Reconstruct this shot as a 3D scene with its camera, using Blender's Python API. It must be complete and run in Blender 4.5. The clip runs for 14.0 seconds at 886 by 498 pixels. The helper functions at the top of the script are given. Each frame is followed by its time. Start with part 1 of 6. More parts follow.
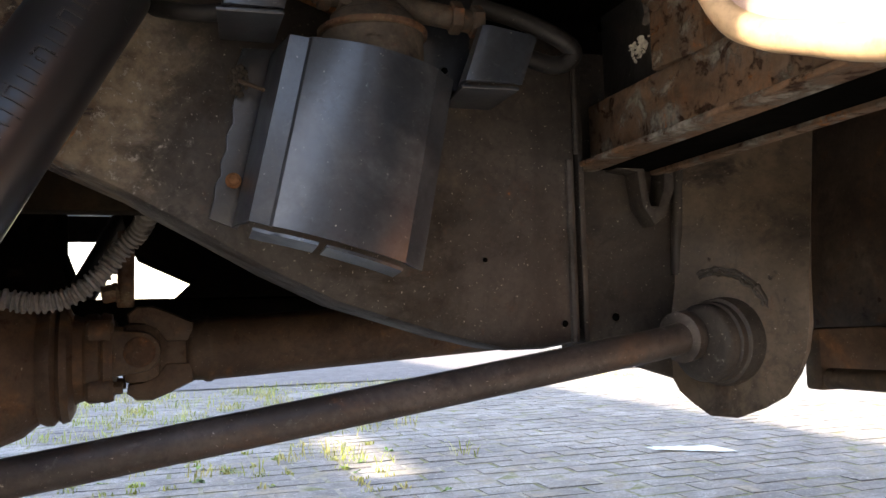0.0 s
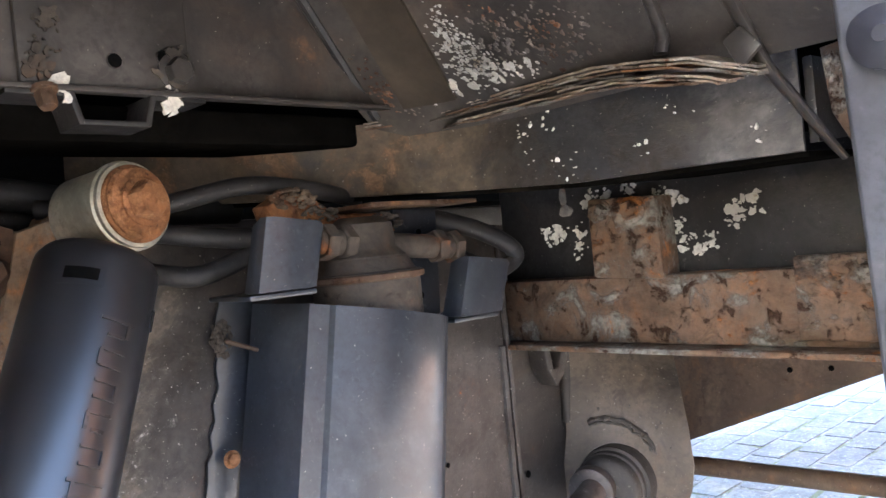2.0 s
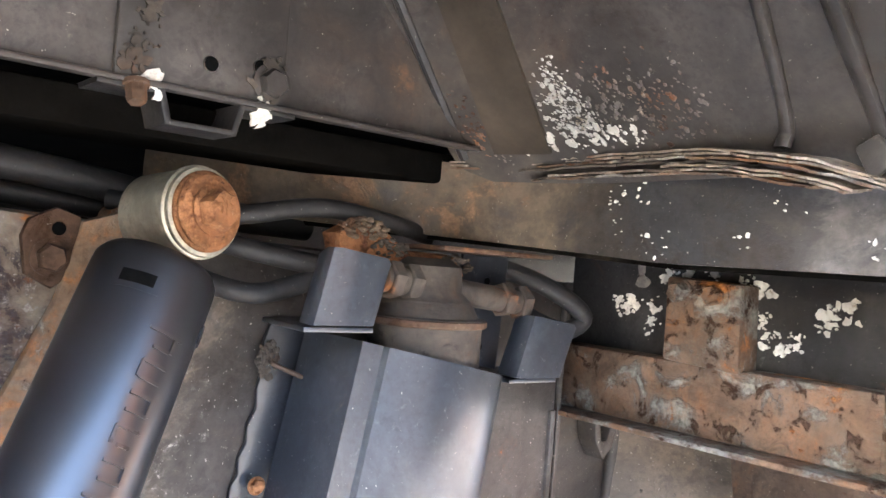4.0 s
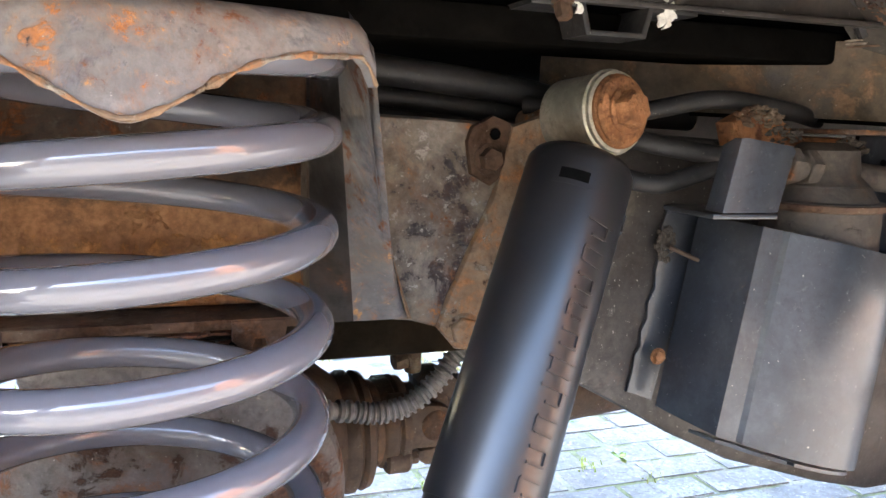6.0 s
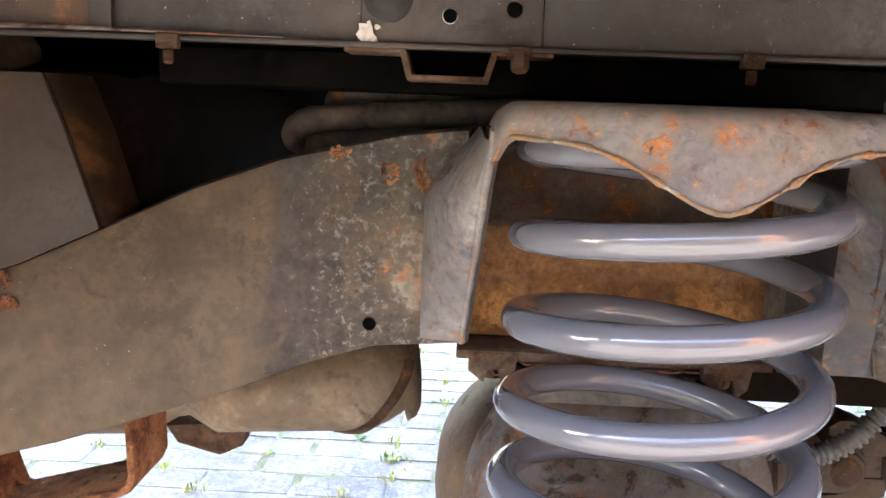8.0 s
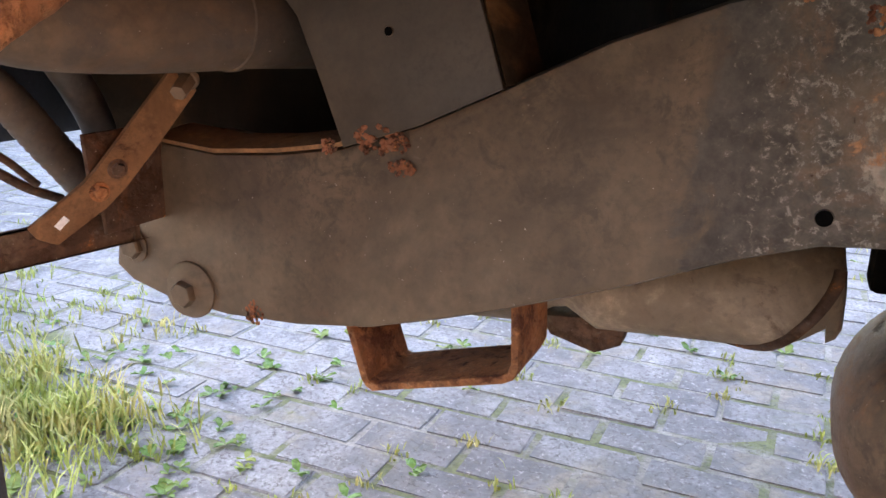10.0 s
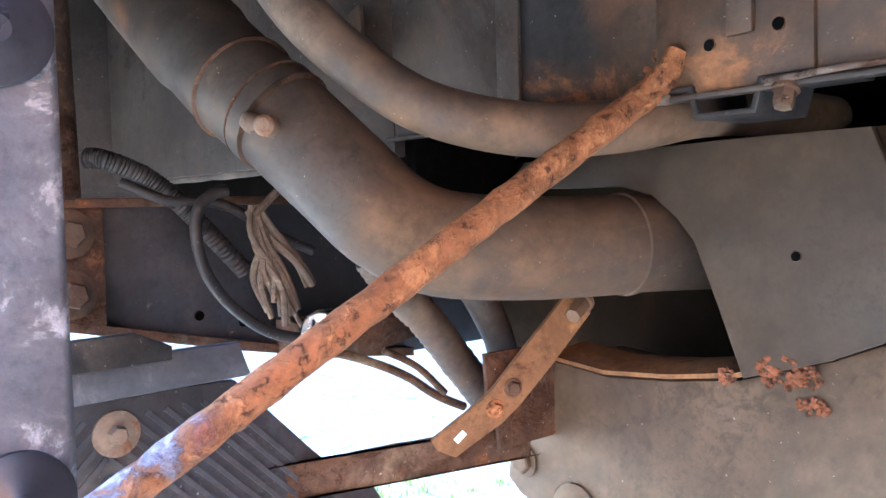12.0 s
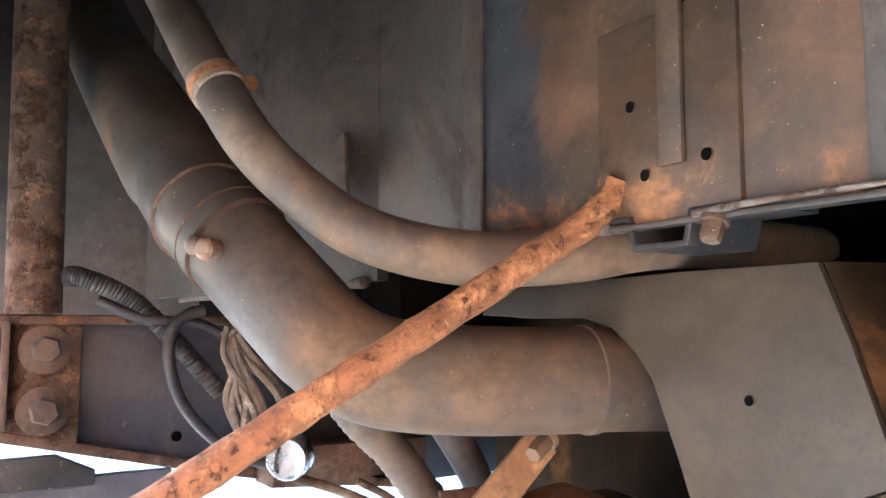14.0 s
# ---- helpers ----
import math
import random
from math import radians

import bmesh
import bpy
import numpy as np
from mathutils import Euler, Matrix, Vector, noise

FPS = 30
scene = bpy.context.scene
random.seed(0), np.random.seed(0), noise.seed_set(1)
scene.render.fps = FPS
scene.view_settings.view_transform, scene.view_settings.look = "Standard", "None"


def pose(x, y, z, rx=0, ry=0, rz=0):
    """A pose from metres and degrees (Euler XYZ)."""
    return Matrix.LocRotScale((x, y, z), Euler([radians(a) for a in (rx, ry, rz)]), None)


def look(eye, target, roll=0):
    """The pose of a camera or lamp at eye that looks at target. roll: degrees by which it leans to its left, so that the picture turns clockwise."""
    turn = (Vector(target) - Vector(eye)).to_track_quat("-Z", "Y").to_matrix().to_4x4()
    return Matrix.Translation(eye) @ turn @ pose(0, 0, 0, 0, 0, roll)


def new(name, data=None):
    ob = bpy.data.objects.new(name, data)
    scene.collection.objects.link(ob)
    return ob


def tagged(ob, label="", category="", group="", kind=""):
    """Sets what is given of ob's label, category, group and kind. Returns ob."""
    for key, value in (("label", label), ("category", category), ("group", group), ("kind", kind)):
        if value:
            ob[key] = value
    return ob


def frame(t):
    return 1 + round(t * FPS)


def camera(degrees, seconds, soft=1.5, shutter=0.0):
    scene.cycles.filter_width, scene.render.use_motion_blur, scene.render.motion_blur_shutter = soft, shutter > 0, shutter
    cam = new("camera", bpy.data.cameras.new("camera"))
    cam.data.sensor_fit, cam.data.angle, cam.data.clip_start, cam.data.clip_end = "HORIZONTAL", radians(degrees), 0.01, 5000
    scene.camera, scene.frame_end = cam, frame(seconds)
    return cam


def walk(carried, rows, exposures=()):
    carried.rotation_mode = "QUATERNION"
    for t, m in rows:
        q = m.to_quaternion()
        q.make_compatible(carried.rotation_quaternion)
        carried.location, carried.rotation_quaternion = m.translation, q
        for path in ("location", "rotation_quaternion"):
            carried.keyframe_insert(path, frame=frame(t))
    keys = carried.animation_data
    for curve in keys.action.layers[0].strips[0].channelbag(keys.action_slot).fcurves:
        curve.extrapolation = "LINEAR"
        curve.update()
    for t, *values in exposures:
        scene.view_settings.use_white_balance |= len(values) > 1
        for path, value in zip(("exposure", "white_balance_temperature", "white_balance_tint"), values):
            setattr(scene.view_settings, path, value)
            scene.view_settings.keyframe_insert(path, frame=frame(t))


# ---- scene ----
cam = camera(57.0, 14.0)
PATH = [
    (0, (0.126, 0.064, 0.569), (0.754, 1.956, 0.732), -1.5),
    (0.5, (0.038, 0.07, 0.642), (0.679, 1.961, 0.766), -3.0),
    (1, (-0.01, 0.082, 0.701), (0.786, 1.914, 0.804), -4.2),
    (1.5, (-0.048, 0.148, 0.757), (1.013, 1.843, 0.803), -4.5),
    (2, (-0.084, 0.192, 0.788), (1.315, 1.622, 0.775), -5.6),
    (2.5, (-0.113, 0.205, 0.802), (1.4, 1.513, 0.755), -3.6),
    (2.7, (-0.122, 0.207, 0.805), (1.382, 1.524, 0.757), -1.1),
    (4.8, (-0.046, 0.215, 0.81), (1.108, 1.848, 0.797), 1.9),
    (5, (-0.065, 0.209, 0.822), (1.032, 1.879, 0.739), 1.0),
    (5.5, (-0.114, 0.209, 0.817), (0.716, 2.023, 0.661), 1.0),
    (6, (-0.147, 0.206, 0.813), (0.522, 2.068, 0.523), 1.5),
    (6.5, (-0.182, 0.19, 0.82), (0.309, 2.105, 0.522), 1.3),
    (7, (-0.206, 0.171, 0.843), (0.117, 2.12, 0.532), 1.4),
    (7.5, (-0.236, 0.157, 0.848), (-0.13, 2.131, 0.54), 1.9),
    (7.7, (-0.245, 0.16, 0.848), (-0.215, 2.136, 0.543), 2.0),
    (9.8, (-0.323, 0.231, 0.82), (-0.975, 2.036, 0.256), 1.8),
    (10, (-0.331, 0.232, 0.815), (-1.104, 1.987, 0.246), 1.2),
    (10.5, (-0.336, 0.237, 0.82), (-1.395, 1.876, 0.38), 0.1),
    (11, (-0.333, 0.237, 0.827), (-1.615, 1.748, 0.55), -0.6),
    (11.5, (-0.34, 0.228, 0.831), (-1.802, 1.583, 0.668), -1.6),
    (12, (-0.338, 0.248, 0.832), (-1.898, 1.496, 0.729), -1.5),
    (12.5, (-0.325, 0.294, 0.835), (-1.952, 1.453, 0.75), -1.1),
    (13, (-0.319, 0.318, 0.835), (-1.989, 1.417, 0.761), -0.7),
    (13.5, (-0.302, 0.32, 0.842), (-1.983, 1.401, 0.934), -0.4),
    (14, (-0.302, 0.32, 0.836), (-1.974, 1.401, 1.028), 0.1),
]
walk(cam, [(t, look(eye, target, roll)) for t, eye, target, roll in PATH], exposures=[(0, 2.9, 7900, 17), (0.5, 3.15, 7600, 19), (1, 3.5, 6700, 16), (1.5, 3.92, 6200, 13), (2, 4.58, 6400, 15), (2.7, 4.5, 6500, 16), (5, 5.9, 6200, 13), (5.5, 5.7, 6700, 14), (6, 4.65, 6800, 13), (6.5, 4.2, 7200, 14), (7.5, 4.58, 7200, 16), (10, 3.55, 7400, 23), (10.5, 3.7, 7500, 26), (11, 4.15, 7300, 25), (11.5, 4.82, 5800, 13), (12, 5.2, 5600, 11), (13, 4.93, 6300, 11), (13.5, 4.87, 6400, 11), (14, 5.68, 5900, 9)])

# ---------------------------------------------------------------- world, sun
world = bpy.data.worlds.new("sky")
scene.world = world
world.use_nodes = True
wn = world.node_tree
sky = wn.nodes.new("ShaderNodeTexSky")
sky.sky_type = "NISHITA"
sky.sun_disc = False
sky.sun_elevation = radians(29)
sky.sun_rotation = radians(270)
wn.links.new(sky.outputs["Color"], wn.nodes["Background"].inputs["Color"])
wn.nodes["Background"].inputs["Strength"].default_value = 0.15

sun_data = bpy.data.lights.new("sun", "SUN")
sun_data.energy, sun_data.angle, sun_data.color = 3.5, radians(0.5), (1.0, 0.93, 0.82)
sun = new("sun", sun_data)
# the sky's sun stands sun_rotation clockwise from +y
az, el = radians(270), radians(29)
sun.matrix_world = look((0, 0, 8), Vector((0, 0, 8)) - Vector((math.sin(az) * math.cos(el), math.cos(az) * math.cos(el), math.sin(el))))


# ---------------------------------------------------------------- materials
def nodes_of(name):
    m = bpy.data.materials.new(name)
    m.use_nodes = True
    t = m.node_tree
    return m, t, t.nodes["Principled BSDF"]


def noise_at(t, scale, detail=4.0, rough=0.6, seed=0.0, coords="Object", warp=0.0):
    c = t.nodes.new("ShaderNodeNewGeometry" if coords == "Position" else "ShaderNodeTexCoord")
    n = t.nodes.new("ShaderNodeTexNoise")
    n.noise_dimensions = "4D"
    n.inputs["W"].default_value = seed
    n.inputs["Scale"].default_value, n.inputs["Detail"].default_value, n.inputs["Roughness"].default_value = scale, detail, rough
    n.inputs["Distortion"].default_value = warp
    t.links.new(c.outputs[coords], n.inputs["Vector"])
    return n.outputs["Fac"]


def ramp(t, fac, lo, hi):
    r = t.nodes.new("ShaderNodeMapRange")
    r.interpolation_type = "SMOOTHSTEP"
    r.inputs["From Min"].default_value, r.inputs["From Max"].default_value = lo, hi
    t.links.new(fac, r.inputs["Value"])
    return r.outputs["Result"]


def mixed(t, fac, a, b):
    m = t.nodes.new("ShaderNodeMix")
    m.data_type = "RGBA"
    for sock, v in (("A", a), ("B", b)):
        s = [i for i in m.inputs if i.name == sock and i.type == "RGBA"][0]
        if isinstance(v, tuple):
            s.default_value = (*v, 1)
        else:
            t.links.new(v, s)
    t.links.new(fac, m.inputs["Factor"])
    return [o for o in m.outputs if o.type == "RGBA"][0]


def along(t, axis, a, b):
    """0 to 1 between two places along an axis of the object."""
    c = t.nodes.new("ShaderNodeTexCoord")
    s = t.nodes.new("ShaderNodeSeparateXYZ")
    t.links.new(c.outputs["Object"], s.inputs["Vector"])
    return ramp(t, s.outputs[axis], a, b)


def times(t, a, b, op="MULTIPLY"):
    m = t.nodes.new("ShaderNodeMath")
    m.operation = op
    for i, v in enumerate((a, b)):
        if isinstance(v, (int, float)):
            m.inputs[i].default_value = v
        else:
            t.links.new(v, m.inputs[i])
    return m.outputs[0]


def surface(name, base, layers=(), rough=0.6, metal=0.0, bump=0.3, grain=220.0, rough_var=0.18, tone=0.38, streak=0.0, specks=0.0, zones=(), relief=0.35, mottle=0.6, spec=0.4, coords="Object", blotch=0.75):
    """base colour with tone variation at two scales; layers of (colour, scale, low, high, seed, detail) lie over it, each with a
    stained halo, its own roughness and height; zones of (axis, a, b, layer) keep a layer to a stretch of the thing."""
    m, t, bsdf = nodes_of(name)
    bsdf.inputs["Specular IOR Level"].default_value = spec
    dark = tuple(c * (1 - tone) for c in base)
    lite = tuple(min(1, c * (1 + tone)) for c in base)
    col = mixed(t, ramp(t, noise_at(t, 11, 5, 0.65, 1.3, coords, 0.8), 0.32, 0.68), dark, lite)
    fine = noise_at(t, grain, 5, 0.7, 2.1, coords)
    col = mixed(t, ramp(t, fine, 0.42, 0.75), col, tuple(c * mottle for c in base))
    if blotch:
        col = mixed(t, times(t, ramp(t, noise_at(t, 6.5, 6, 0.68, 12.9, coords, 1.5), 0.50, 0.66), blotch * 0.75), col, tuple(c * 0.45 for c in base))
        col = mixed(t, times(t, ramp(t, noise_at(t, 38, 8, 0.72, 3.7, coords, 1.2), 0.50, 0.64), blotch), col, tuple(c * 0.42 for c in base))
        col = mixed(t, times(t, ramp(t, noise_at(t, 24, 7, 0.7, 8.3, coords, 0.8), 0.58, 0.70), blotch * 0.6), col, tuple(min(1, c * 1.7) for c in base))
    if streak:
        c = t.nodes.new("ShaderNodeTexCoord")
        mp = t.nodes.new("ShaderNodeMapping")
        mp.inputs["Scale"].default_value = (34, 34, 2.2)
        n = t.nodes.new("ShaderNodeTexNoise")
        n.inputs["Scale"].default_value, n.inputs["Detail"].default_value, n.inputs["Distortion"].default_value = 1.0, 5, 0.5
        t.links.new(c.outputs["Object"], mp.inputs["Vector"])
        t.links.new(mp.outputs["Vector"], n.inputs["Vector"])
        col = mixed(t, times(t, ramp(t, n.outputs["Fac"], 0.45, 0.75), streak), col, tuple(c * 0.4 for c in base))
    rough_now = None
    r = t.nodes.new("ShaderNodeMapRange")
    r.inputs["To Min"].default_value, r.inputs["To Max"].default_value = max(0.02, rough - rough_var), min(1, rough + rough_var)
    t.links.new(noise_at(t, 40, 5, 0.65, 5.0), r.inputs["Value"])
    rough_now = r.outputs["Result"]
    height = times(t, noise_at(t, grain * 0.6, 6, 0.7, 7.0), 0.6)
    for axis, za, zb, layer in [(None, 0, 0, l) for l in layers] + list(zones):
        colour, scale, lo, hi, seed, detail = layer
        n = noise_at(t, scale, max(detail, 6) + 3, 0.7, seed, coords, 0.5)
        if axis:
            n = times(t, n, times(t, times(t, along(t, axis, za, zb), 1.0, "SUBTRACT"), 0.35), "ADD")
        halo = times(t, ramp(t, n, lo - 0.10, hi), 0.45)
        col = mixed(t, halo, col, tuple(c * 0.5 + b * 0.25 for c, b in zip(colour, base)))
        f = ramp(t, n, lo, hi)
        grit = ramp(t, noise_at(t, scale * 9, 4, 0.7, seed + 0.5), 0.3, 0.7)
        col = mixed(t, f, col, mixed(t, grit, tuple(c * 0.62 for c in colour), tuple(min(1, c * 1.2) for c in colour)))
        rough_now = times(t, rough_now, times(t, f, 0.25 * (1 - metal)), "ADD")
        height = times(t, height, times(t, f, relief if hi - lo < 0.12 else 0.08), "ADD")
    if specks:
        sp = ramp(t, noise_at(t, 420, 3, 0.6, 44.0), 0.70 - 0.08 * specks, 0.74)
        col = mixed(t, times(t, sp, 0.75), col, (0.42, 0.39, 0.34))
    t.links.new(col, bsdf.inputs["Base Color"])
    t.links.new(rough_now, bsdf.inputs["Roughness"])
    bsdf.inputs["Metallic"].default_value = metal
    if bump:
        b = t.nodes.new("ShaderNodeBump")
        b.inputs["Strength"].default_value, b.inputs["Distance"].default_value = min(1.0, bump * 1.3), 0.002
        t.links.new(height, b.inputs["Height"])
        t.links.new(b.outputs["Normal"], bsdf.inputs["Normal"])
    return m


RUST, RUST_DARK, RUST_ORANGE = (0.17, 0.066, 0.026), (0.05, 0.024, 0.014), (0.40, 0.155, 0.045)
DUST, DUST_PALE, WHITE_FLAKE = (0.17, 0.132, 0.092), (0.30, 0.255, 0.20), (0.62, 0.61, 0.56)
GRIME, GREY_WORN = (0.03, 0.024, 0.02), (0.30, 0.295, 0.285)

m_rail = surface("dusty_chassis_paint", (0.085, 0.060, 0.037), [((0.125, 0.095, 0.062), 4, 0.44, 0.66, 3, 3), ((0.055, 0.04, 0.03), 7, 0.56, 0.74, 6, 4), (RUST, 30, 0.70, 0.74, 9, 6), (DUST_PALE, 90, 0.735, 0.76, 4, 5), (RUST_ORANGE, 60, 0.745, 0.76, 19, 6)], 0.5, streak=0.6, specks=0.08, bump=0.22,
    zones=[("X", -0.46, -0.34, ((0.062, 0.055, 0.046), 9, 0.44, 0.52, 10, 6)), ("X", -0.45, -0.33, ((0.20, 0.185, 0.155), 190, 0.55, 0.60, 14, 6)), ("X", -0.42, -0.30, ((0.27, 0.235, 0.19), 13, 0.52, 0.57, 8, 7)), ("X", -0.43, -0.31, ((0.34, 0.17, 0.085), 26, 0.565, 0.63, 16, 6)), ("X", -0.45, -0.33, (RUST_DARK, 110, 0.64, 0.68, 17, 6))], spec=0.3)
m_gusset = surface("dull_brown_plate_paint", (0.030, 0.023, 0.016), [((0.050, 0.037, 0.025), 5, 0.46, 0.66, 203, 4), ((0.12, 0.06, 0.03), 9, 0.62, 0.74, 204, 6), (RUST, 40, 0.72, 0.75, 209, 6), (DUST_PALE, 100, 0.75, 0.77, 205, 5)], 0.5, streak=0.3, bump=0.15, spec=0.3, blotch=0.45)
m_rail_worn = surface("flaking_chassis_paint", (0.050, 0.044, 0.040), [((0.13, 0.10, 0.072), 5, 0.50, 0.72, 13, 4), (GRIME, 9, 0.48, 0.62, 18, 7), (RUST, 40, 0.68, 0.72, 21, 6), (DUST_PALE, 120, 0.70, 0.74, 22, 5)], 0.52, bump=0.35, streak=0.5, specks=0.7,
    zones=[("X", 0.19, 0.06, ((0.27, 0.235, 0.20), 14, 0.34, 0.46, 11, 6)), ("X", 0.22, 0.08, ((0.20, 0.165, 0.125), 10, 0.42, 0.54, 20, 6)), ("X", 0.20, 0.08, ((0.050, 0.042, 0.044), 20, 0.545, 0.575, 12, 8)), ("X", 0.22, 0.10, ((0.30, 0.28, 0.25), 120, 0.58, 0.62, 30, 6)), ("X", 0.26, 0.04, (RUST, 19, 0.58, 0.64, 27, 6)), ("X", 0.20, 0.02, (RUST_ORANGE, 30, 0.60, 0.66, 29, 6))], spec=0.3)
m_tower = surface("worn_grey_paint_with_rust", (0.178, 0.168, 0.158), [((0.24, 0.23, 0.218), 16, 0.46, 0.60, 15, 5), ((0.14, 0.14, 0.15), 13, 0.54, 0.60, 28, 7), (RUST_ORANGE, 58, 0.60, 0.66, 23, 7), (RUST, 48, 0.585, 0.65, 24, 6), ((0.48, 0.25, 0.10), 120, 0.61, 0.67, 26, 6), (RUST_DARK, 95, 0.67, 0.71, 25, 5), ((0.030, 0.029, 0.032), 38, 0.635, 0.655, 129, 7)], 0.48, bump=0.35, specks=0.4, blotch=0.3)
m_tower_edge = surface("rust_flaked_edge", (0.22, 0.145, 0.088), [((0.33, 0.15, 0.06), 40, 0.48, 0.60, 123, 7), ((0.33, 0.29, 0.235), 60, 0.55, 0.62, 124, 6), (RUST_DARK, 95, 0.60, 0.66, 125, 5)], 0.75, bump=0.7)
m_flange = surface("dusty_brown_rust", (0.15, 0.078, 0.036), [((0.23, 0.125, 0.06), 18, 0.5, 0.64, 261, 6), (RUST_DARK, 40, 0.60, 0.68, 262, 6)], 0.75, bump=0.4, spec=0.2)
m_rust = surface("orange_rust", (0.26, 0.11, 0.045), [((0.36, 0.165, 0.075), 55, 0.48, 0.58, 33, 7), ((0.085, 0.036, 0.022), 95, 0.57, 0.63, 31, 7), ((0.44, 0.25, 0.13), 150, 0.60, 0.68, 32, 6), ((0.12, 0.048, 0.027), 26, 0.56, 0.64, 34, 6)], 0.78, bump=0.9, spec=0.2)
# lilac lower end: remaining smooth paint with the sky's sheen coloured in
m_stay = surface("scaled_rust_over_paint_with_sky_sheen", (0.24, 0.10, 0.043), [((0.36, 0.165, 0.075), 55, 0.48, 0.58, 333, 7), ((0.090, 0.040, 0.025), 120, 0.57, 0.63, 331, 7), ((0.46, 0.27, 0.14), 150, 0.60, 0.68, 332, 6)], 0.72, bump=0.9, spec=0.25, zones=[("Y", 0.47, 0.36, ((0.22, 0.095, 0.07), 40, 0.48, 0.58, 335, 6)), ("Y", 0.43, 0.33, ((0.27, 0.27, 0.36), 40, 0.44, 0.50, 334, 7))])
m_rust_brown = surface("brown_rust", (0.082, 0.047, 0.030), [(RUST_DARK, 30, 0.50, 0.60, 35, 7), (RUST_ORANGE, 38, 0.61, 0.68, 36, 7), (GREY_WORN, 55, 0.66, 0.70, 38, 6), (DUST, 14, 0.54, 0.66, 37, 5)], 0.78, bump=0.8, specks=0.5, spec=0.2)
m_scale = surface("grey_and_orange_rust_scale", (0.13, 0.08, 0.05), [((0.20, 0.19, 0.165), 26, 0.50, 0.58, 135, 7), (RUST_ORANGE, 20, 0.585, 0.65, 136, 7), (RUST_DARK, 60, 0.56, 0.62, 137, 7), (GRIME, 12, 0.56, 0.66, 138, 6)], 0.8, bump=1.0, relief=0.6, spec=0.2)
m_black = surface("black_underseal", (0.022, 0.021, 0.021), [((0.07, 0.058, 0.045), 9, 0.54, 0.76, 41, 5), (WHITE_FLAKE, 34, 0.735, 0.745, 43, 7), (RUST, 24, 0.70, 0.74, 42, 6)], 0.45, bump=0.4, specks=0.6, spec=0.22, blotch=0.7, tone=0.45)
m_cross = surface("blue_black_chassis_paint", (0.024, 0.029, 0.035), [((0.060, 0.058, 0.056), 12, 0.54, 0.72, 471, 6), (DUST_PALE, 90, 0.70, 0.74, 472, 5), (RUST, 30, 0.70, 0.74, 473, 6)], 0.38, bump=0.2, specks=0.2, spec=0.45, blotch=0.3)
m_post = surface("speckled_brown_rust", (0.080, 0.052, 0.038), [((0.15, 0.085, 0.05), 60, 0.52, 0.60, 474, 6), (RUST_DARK, 42, 0.52, 0.60, 475, 6), ((0.24, 0.15, 0.10), 130, 0.62, 0.68, 476, 5)], 0.85, bump=0.9, spec=0.15)
m_band = surface("stained_black_paint", (0.026, 0.026, 0.027), [((0.075, 0.062, 0.048), 9, 0.50, 0.66, 461, 6), (GRIME, 12, 0.50, 0.58, 462, 7), (WHITE_FLAKE, 60, 0.745, 0.755, 463, 7)], 0.45, bump=0.35, specks=0.5, spec=0.25, zones=[("Y", 0.50, 0.60, ((0.088, 0.068, 0.048), 8, 0.38, 0.50, 464, 6)), ("Y", 0.46, 0.40, ((0.085, 0.078, 0.070), 10, 0.38, 0.46, 465, 7)), ("Y", 0.52, 0.62, ((0.16, 0.10, 0.06), 26, 0.52, 0.60, 466, 7))])
m_panel = surface("dirty_dark_body_panel", (0.042, 0.037, 0.034), [((0.085, 0.072, 0.058), 5, 0.48, 0.72, 51, 5), (GRIME, 8, 0.54, 0.64, 52, 6), ((0.16, 0.085, 0.045), 9, 0.60, 0.74, 55, 6), (DUST_PALE, 130, 0.70, 0.74, 53, 5), (WHITE_FLAKE, 46, 0.755, 0.765, 54, 7)], 0.42, bump=0.22, streak=0.5, specks=0.25, spec=0.3, blotch=0.7, tone=0.45)
m_panel_rust = surface("rust_stained_body_panel", (0.044, 0.029, 0.019), [((0.095, 0.048, 0.026), 5, 0.46, 0.64, 251, 6), (GRIME, 7, 0.56, 0.66, 252, 6), ((0.17, 0.08, 0.036), 14, 0.62, 0.70, 255, 7), (DUST_PALE, 130, 0.72, 0.75, 253, 5)], 0.42, bump=0.22, streak=0.4, specks=0.25, spec=0.3, zones=[("X", -0.61, -0.69, ((0.022, 0.022, 0.023), 6, 0.36, 0.46, 256, 7)), ("Z", 0.955, 0.90, ((0.20, 0.095, 0.042), 13, 0.50, 0.60, 257, 7)), ("Z", 0.90, 0.885, ((0.30, 0.16, 0.075), 40, 0.50, 0.58, 258, 7))])
m_shield = surface("slate_grey_painted_steel", (0.023, 0.028, 0.036), [((0.056, 0.060, 0.066), 9, 0.50, 0.7, 60, 5), ((0.20, 0.20, 0.20), 170, 0.665, 0.71, 62, 4), (RUST, 34, 0.735, 0.75, 63, 6), (DUST, 60, 0.70, 0.76, 61, 5)], 0.38, metal=0.12, bump=0.1, specks=0.3, rough_var=0.1, relief=0.15, blotch=0.4)
m_rubber = surface("dusty_black_rubber", (0.02, 0.019, 0.019), [((0.06, 0.05, 0.04), 24, 0.54, 0.80, 71, 5), (DUST, 140, 0.68, 0.74, 72, 4)], 0.5, bump=0.25, specks=0.4, spec=0.3)
m_flap = surface("dusty_slate_rubber", (0.036, 0.037, 0.042), [((0.075, 0.068, 0.062), 9, 0.50, 0.70, 481, 5), (DUST, 120, 0.68, 0.74, 482, 4)], 0.5, bump=0.2, specks=0.2, spec=0.35)
